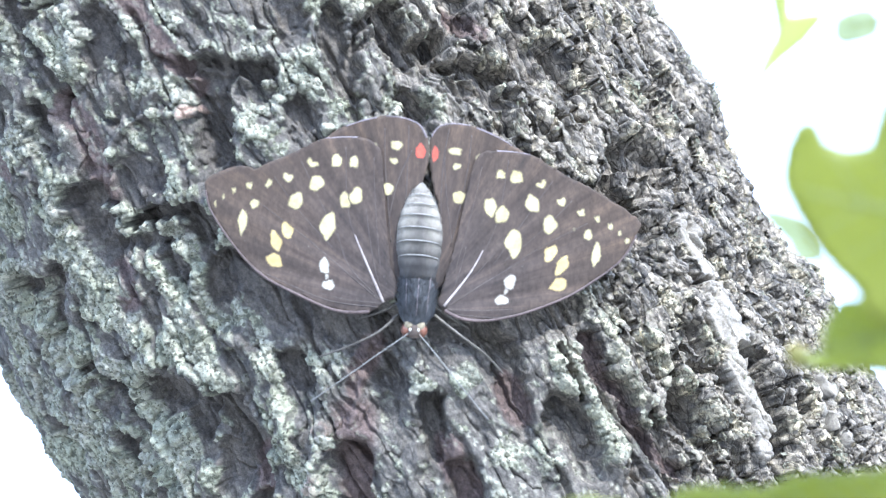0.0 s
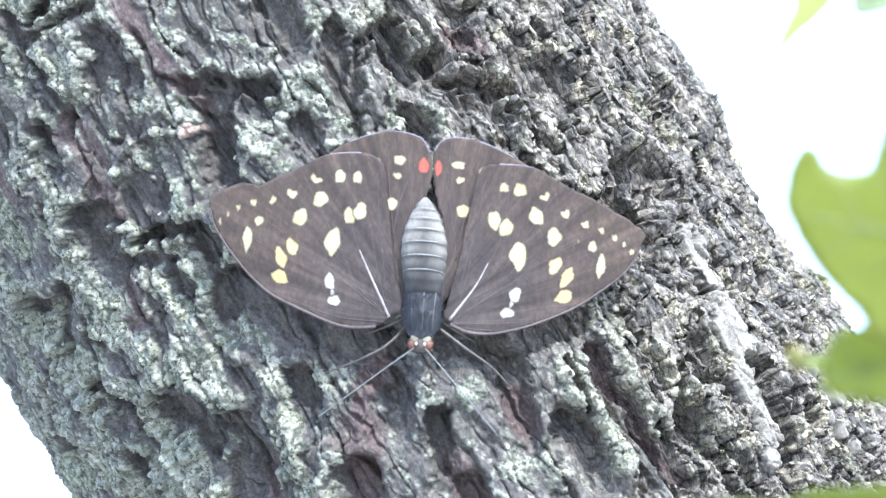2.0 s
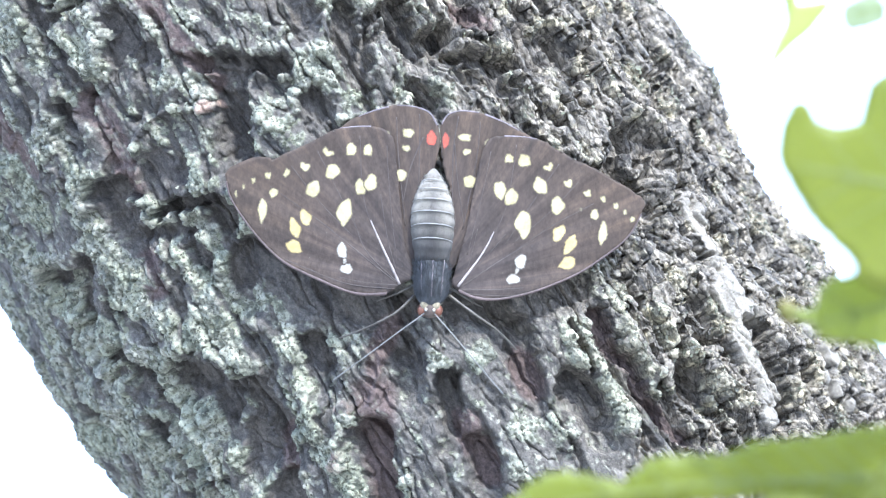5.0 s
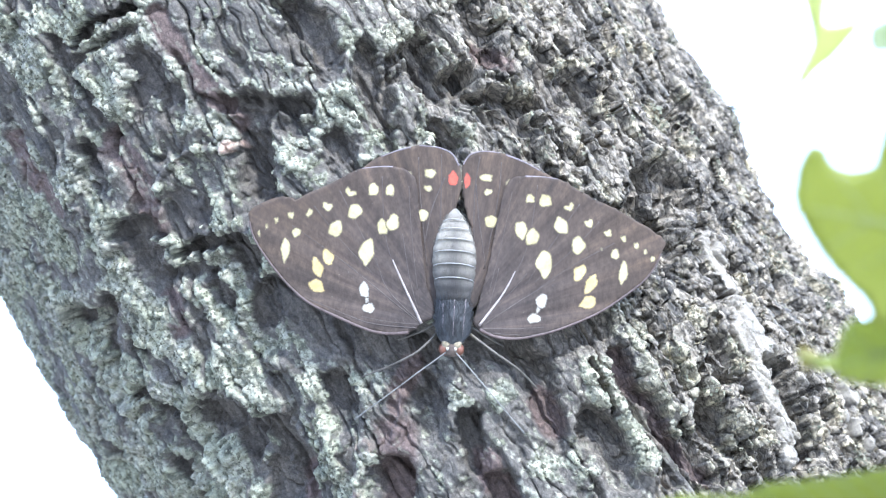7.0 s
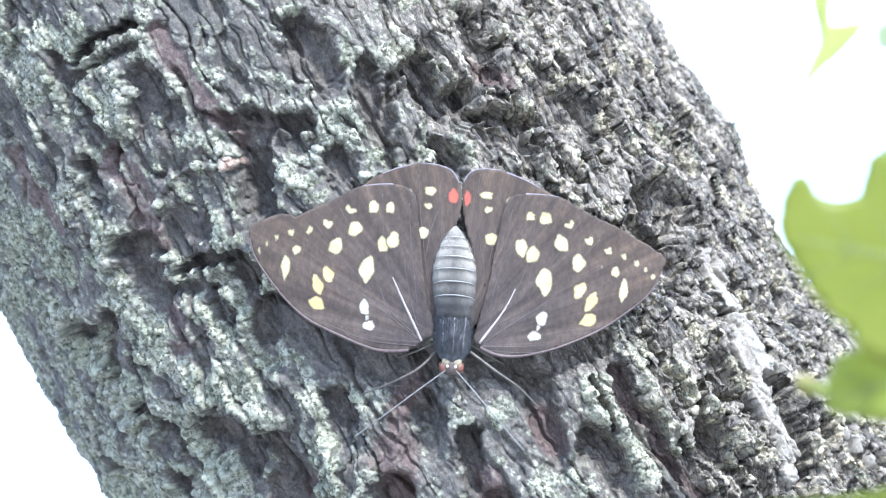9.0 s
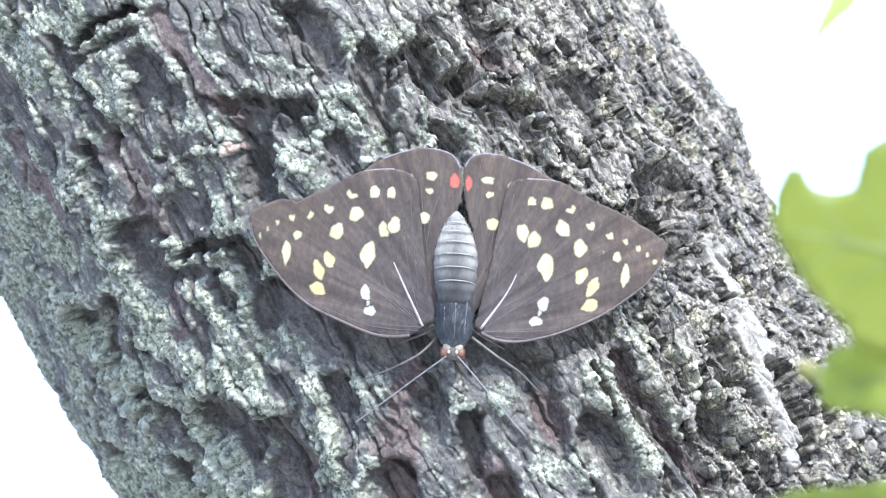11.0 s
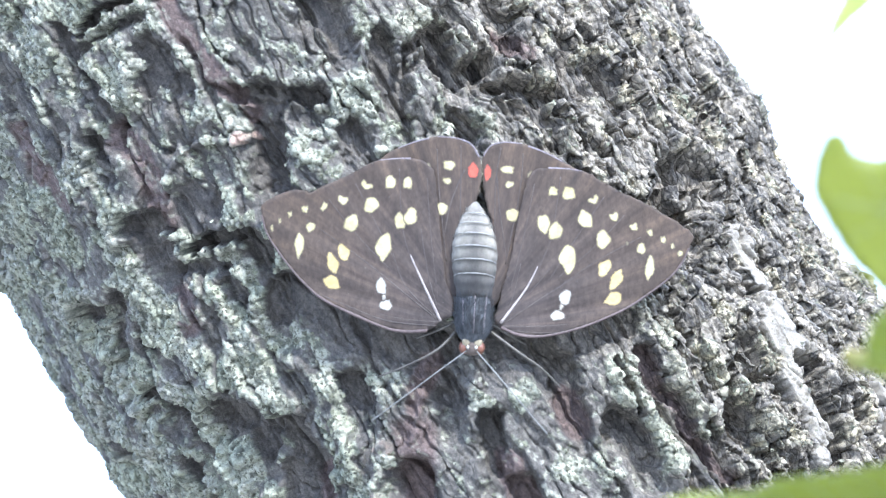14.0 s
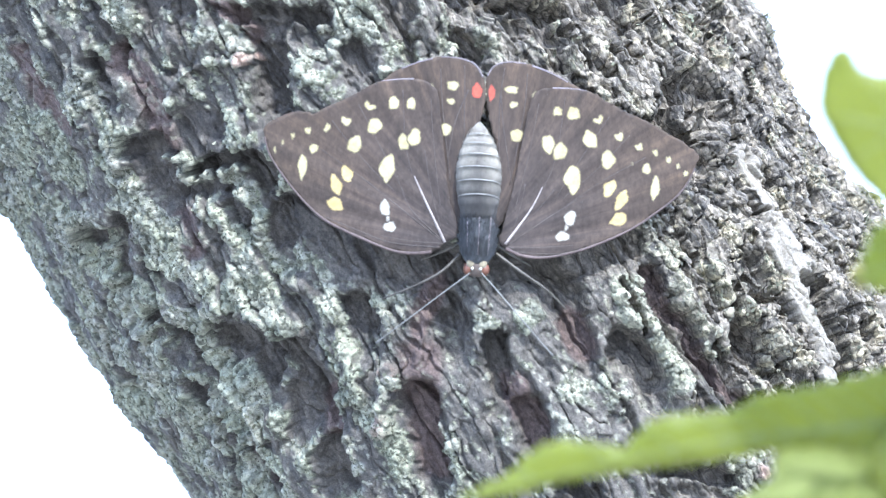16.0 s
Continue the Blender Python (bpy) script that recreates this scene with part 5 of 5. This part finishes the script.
leaf_bud = build_leaf("tiny yellowish-brown leaf on the near twig", BUD, [[(3.8, 2.2), (2.5, 2.8), (1.2, 3.4)]], LEAF_WORN, 0.6, 0.2, 0.2, [(3.7, 2.2, 0), (12, 2, -2), (26, 5, 2), (42, 7, 8)], 2)
leaf_bud.matrix_world = FACE @ Matrix.Translation((0.0498, -0.0129, 0.225))


# ---- what moves ----
def motions():
    sway = [
        (0, pose(0.03190, -0.20999, 1.63986, 110) @ pose(0, 0, 0, 0, 0, -5)),
        (0.5, pose(0.03318, -0.20983, 1.63942, 110) @ pose(0, 0, 0, 0, 0, -5)),
        (1, pose(0.03382, -0.20981, 1.63937, 110) @ pose(0, 0, 0, 0, 0, -5)),
        (1.5, pose(0.03443, -0.20985, 1.63946, 110) @ pose(0, 0, 0, 0, 0, -5)),
        (2, pose(0.03470, -0.20942, 1.63830, 110) @ pose(0, 0, 0, 0, 0, -5)),
        (2.5, pose(0.03400, -0.20983, 1.63941, 110) @ pose(0, 0, 0, 0, 0, -5)),
        (3, pose(0.02977, -0.20983, 1.63941, 110) @ pose(0, 0, 0, 0, 0, -4)),
        (5.5, pose(0.02706, -0.20882, 1.63662, 110) @ pose(0, 0, 0, 0, 0, -4)),
        (6, pose(0.02701, -0.20905, 1.63728, 110) @ pose(0, 0, 0, 0, 0, -4)),
        (6.5, pose(0.02676, -0.20911, 1.63743, 110) @ pose(0, 0, 0, 0, 0, -4)),
        (7, pose(0.02661, -0.20919, 1.63765, 110) @ pose(0, 0, 0, 0, 0, -4)),
        (7.5, pose(0.02719, -0.20946, 1.63839, 110) @ pose(0, 0, 0, 0, 0, -4)),
        (8, pose(0.02742, -0.20968, 1.63900, 110) @ pose(0, 0, 0, 0, 0, -4)),
        (10.5, pose(0.02870, -0.20945, 1.63838, 110) @ pose(0, 0, 0, 0, 0, -4)),
        (11, pose(0.03024, -0.20952, 1.63855, 110) @ pose(0, 0, 0, 0, 0, -4)),
        (11.5, pose(0.02612, -0.20992, 1.63966, 110) @ pose(0, 0, 0, 0, 0, -3)),
        (12, pose(0.02417, -0.20959, 1.63876, 110) @ pose(0, 0, 0, 0, 0, -4)),
        (12.5, pose(0.01902, -0.20933, 1.63805, 110) @ pose(0, 0, 0, 0, 0, -2)),
        (13, pose(0.01894, -0.20910, 1.63740, 110) @ pose(0, 0, 0, 0, 0, 0)),
        (13.5, pose(0.02350, -0.21002, 1.63992, 110) @ pose(0, 0, 0, 0, 0, -4)),
        (14, pose(0.02172, -0.20978, 1.63926, 110) @ pose(0, 0, 0, 0, 0, -3)),
        (14.5, pose(0.02069, -0.20979, 1.63929, 110) @ pose(0, 0, 0, 0, 0, -3)),
        (15, pose(0.01976, -0.21019, 1.64040, 110) @ pose(0, 0, 0, 0, 0, -3)),
        (15.5, pose(0.01899, -0.20966, 1.63895, 110) @ pose(0, 0, 0, 0, 0, -1)),
        (16, pose(0.01842, -0.20949, 1.63848, 110) @ pose(0, 0, 0, 0, 0, 0)),
    ]
    for leaf in (leaf_low, leaf_under, leaf_beside):
        walk(leaf, sway)
    walk(leaf_high, [
        (0, pose(0.04984, -0.25086, 1.67904, 110)),
        (0.5, pose(0.04958, -0.25050, 1.67804, 110)),
        (1, pose(0.04999, -0.25040, 1.67779, 110)),
        (1.5, pose(0.04962, -0.25039, 1.67776, 110)),
        (2, pose(0.05091, -0.24983, 1.67622, 110)),
        (2.5, pose(0.04952, -0.25019, 1.67721, 110)),
        (3, pose(0.04914, -0.25022, 1.67729, 110)),
        (5.5, pose(0.05157, -0.25042, 1.67783, 110)),
        (6, pose(0.05127, -0.25062, 1.67840, 110)),
        (6.5, pose(0.05073, -0.25066, 1.67851, 110)),
        (7, pose(0.05097, -0.25065, 1.67847, 110)),
        (7.5, pose(0.04986, -0.25069, 1.67859, 110)),
        (8, pose(0.04960, -0.25086, 1.67905, 110)),
        (10.5, pose(0.04801, -0.25016, 1.67712, 110)),
        (11, pose(0.04797, -0.25031, 1.67753, 110)),
        (11.5, pose(0.04879, -0.25077, 1.67879, 110)),
        (12, pose(0.04775, -0.25079, 1.67885, 110)),
        (12.5, pose(0.04792, -0.25072, 1.67865, 110)),
        (13, pose(0.04707, -0.25063, 1.67842, 110)),
        (13.5, pose(0.04709, -0.25095, 1.67930, 110)),
        (14, pose(0.04688, -0.25075, 1.67873, 110)),
        (14.5, pose(0.04648, -0.25058, 1.67828, 110)),
        (15, pose(0.04695, -0.25097, 1.67934, 110)),
        (15.5, pose(0.04781, -0.25084, 1.67899, 110)),
        (16, pose(0.04686, -0.25063, 1.67840, 110)),
    ])
    walk(leaf_mid, [
        (0, pose(0.05437, -0.23266, 1.65829, 110)),
        (0.5, pose(0.05506, -0.23243, 1.65765, 110)),
        (1, pose(0.05475, -0.23218, 1.65695, 110)),
        (1.5, pose(0.05449, -0.23189, 1.65615, 110)),
        (2, pose(0.05472, -0.23132, 1.65459, 110)),
        (2.5, pose(0.05356, -0.23155, 1.65523, 110)),
        (3, pose(0.05342, -0.23150, 1.65510, 110)),
        (5.5, pose(0.05563, -0.23172, 1.65570, 110)),
        (6, pose(0.05607, -0.23192, 1.65624, 110)),
        (6.5, pose(0.05564, -0.23190, 1.65618, 110)),
        (7, pose(0.05552, -0.23194, 1.65631, 110)),
        (7.5, pose(0.05500, -0.23181, 1.65594, 110)),
        (8, pose(0.05500, -0.23201, 1.65650, 110)),
        (10.5, pose(0.05314, -0.23105, 1.65385, 110)),
        (11, pose(0.05310, -0.23131, 1.65456, 110)),
        (11.5, pose(0.05357, -0.23168, 1.65558, 110)),
        (12, pose(0.05263, -0.23186, 1.65608, 110)),
        (12.5, pose(0.05375, -0.23212, 1.65679, 110)),
        (13, pose(0.05287, -0.23206, 1.65664, 110)),
        (13.5, pose(0.05316, -0.23267, 1.65829, 110)),
        (14, pose(0.05260, -0.23234, 1.65741, 110)),
        (14.5, pose(0.05139, -0.23199, 1.65645, 110)),
        (15, pose(0.05151, -0.23245, 1.65770, 110)),
        (15.5, pose(0.05205, -0.23231, 1.65732, 110)),
        (16, pose(0.05119, -0.23246, 1.65772, 110)),
    ])
    walk(leaf_behind, [(t, FACE @ Matrix.Translation((0.2165 + x * MM, 0.0160, -0.9))) for t, x in ((0, 0), (1.5, 12), (3, 28), (8, 30), (16, 34))])
    walk(leaf_far, [
        (0, pose(0.16113, 0.58091, 2.05444, 110)),
        (0.5, pose(0.16079, 0.57803, 2.06234, 110)),
        (1, pose(0.16262, 0.57648, 2.06662, 110)),
        (1.5, pose(0.16501, 0.57586, 2.06830, 110)),
        (2, pose(0.16614, 0.57396, 2.07352, 110)),
        (2.5, pose(0.16683, 0.57810, 2.06216, 110)),
        (3, pose(0.17007, 0.57709, 2.06494, 110)),
        (5.5, pose(0.16346, 0.58149, 2.05283, 110)),
        (6, pose(0.16343, 0.58055, 2.05543, 110)),
        (6.5, pose(0.16474, 0.57978, 2.05753, 110)),
        (7, pose(0.16769, 0.57902, 2.05964, 110)),
        (7.5, pose(0.17042, 0.57755, 2.06367, 110)),
        (8, pose(0.16961, 0.57709, 2.06493, 110)),
        (10.5, pose(0.17062, 0.57472, 2.07144, 110)),
        (11, pose(0.17352, 0.57211, 2.07861, 110)),
        (11.5, pose(0.17048, 0.57495, 2.07081, 110)),
        (12, pose(0.17133, 0.57672, 2.06595, 110)),
        (12.5, pose(0.16951, 0.57859, 2.06081, 110)),
        (13, pose(0.17764, 0.57867, 2.06059, 110)),
        (13.5, pose(0.17281, 0.57050, 2.08303, 110)),
        (14, pose(0.17269, 0.57268, 2.07704, 110)),
        (14.5, pose(0.16771, 0.56947, 2.08586, 110)),
        (15, pose(0.16756, 0.57082, 2.08217, 110)),
        (15.5, pose(0.16647, 0.57239, 2.07783, 110)),
        (16, pose(0.16735, 0.57263, 2.07718, 110)),
    ])
    walk(leaf_small, [
        (0, pose(0.16113, 0.58091, 2.05444, 110)),
        (0.5, pose(0.16079, 0.57803, 2.06234, 110)),
        (1, pose(0.16262, 0.57648, 2.06662, 110)),
        (1.5, pose(0.16501, 0.57586, 2.06830, 110)),
        (2, pose(0.16614, 0.57396, 2.07352, 110)),
        (2.5, pose(0.16683, 0.57810, 2.06216, 110)),
        (3, pose(0.17007, 0.57709, 2.06494, 110)),
        (5.5, pose(0.16346, 0.58149, 2.05283, 110)),
        (6, pose(0.16343, 0.58055, 2.05543, 110)),
        (6.5, pose(0.16474, 0.57978, 2.05753, 110)),
        (7, pose(0.16769, 0.57902, 2.05964, 110)),
        (7.5, pose(0.17042, 0.57755, 2.06367, 110)),
        (8, pose(0.16961, 0.57709, 2.06493, 110)),
        (10.5, pose(0.17062, 0.57472, 2.07144, 110)),
        (11, pose(0.17352, 0.57211, 2.07861, 110)),
        (11.5, pose(0.17048, 0.57495, 2.07081, 110)),
        (12, pose(0.17133, 0.57672, 2.06595, 110)),
        (12.5, pose(0.16951, 0.57859, 2.06081, 110)),
        (13, pose(0.17764, 0.57867, 2.06059, 110)),
        (13.5, pose(0.17281, 0.57050, 2.08303, 110)),
        (14, pose(0.17269, 0.57268, 2.07704, 110)),
        (14.5, pose(0.16771, 0.56947, 2.08586, 110)),
        (15, pose(0.16756, 0.57082, 2.08217, 110)),
        (15.5, pose(0.16647, 0.57239, 2.07783, 110)),
        (16, pose(0.16735, 0.57263, 2.07718, 110)),
    ])

motions()
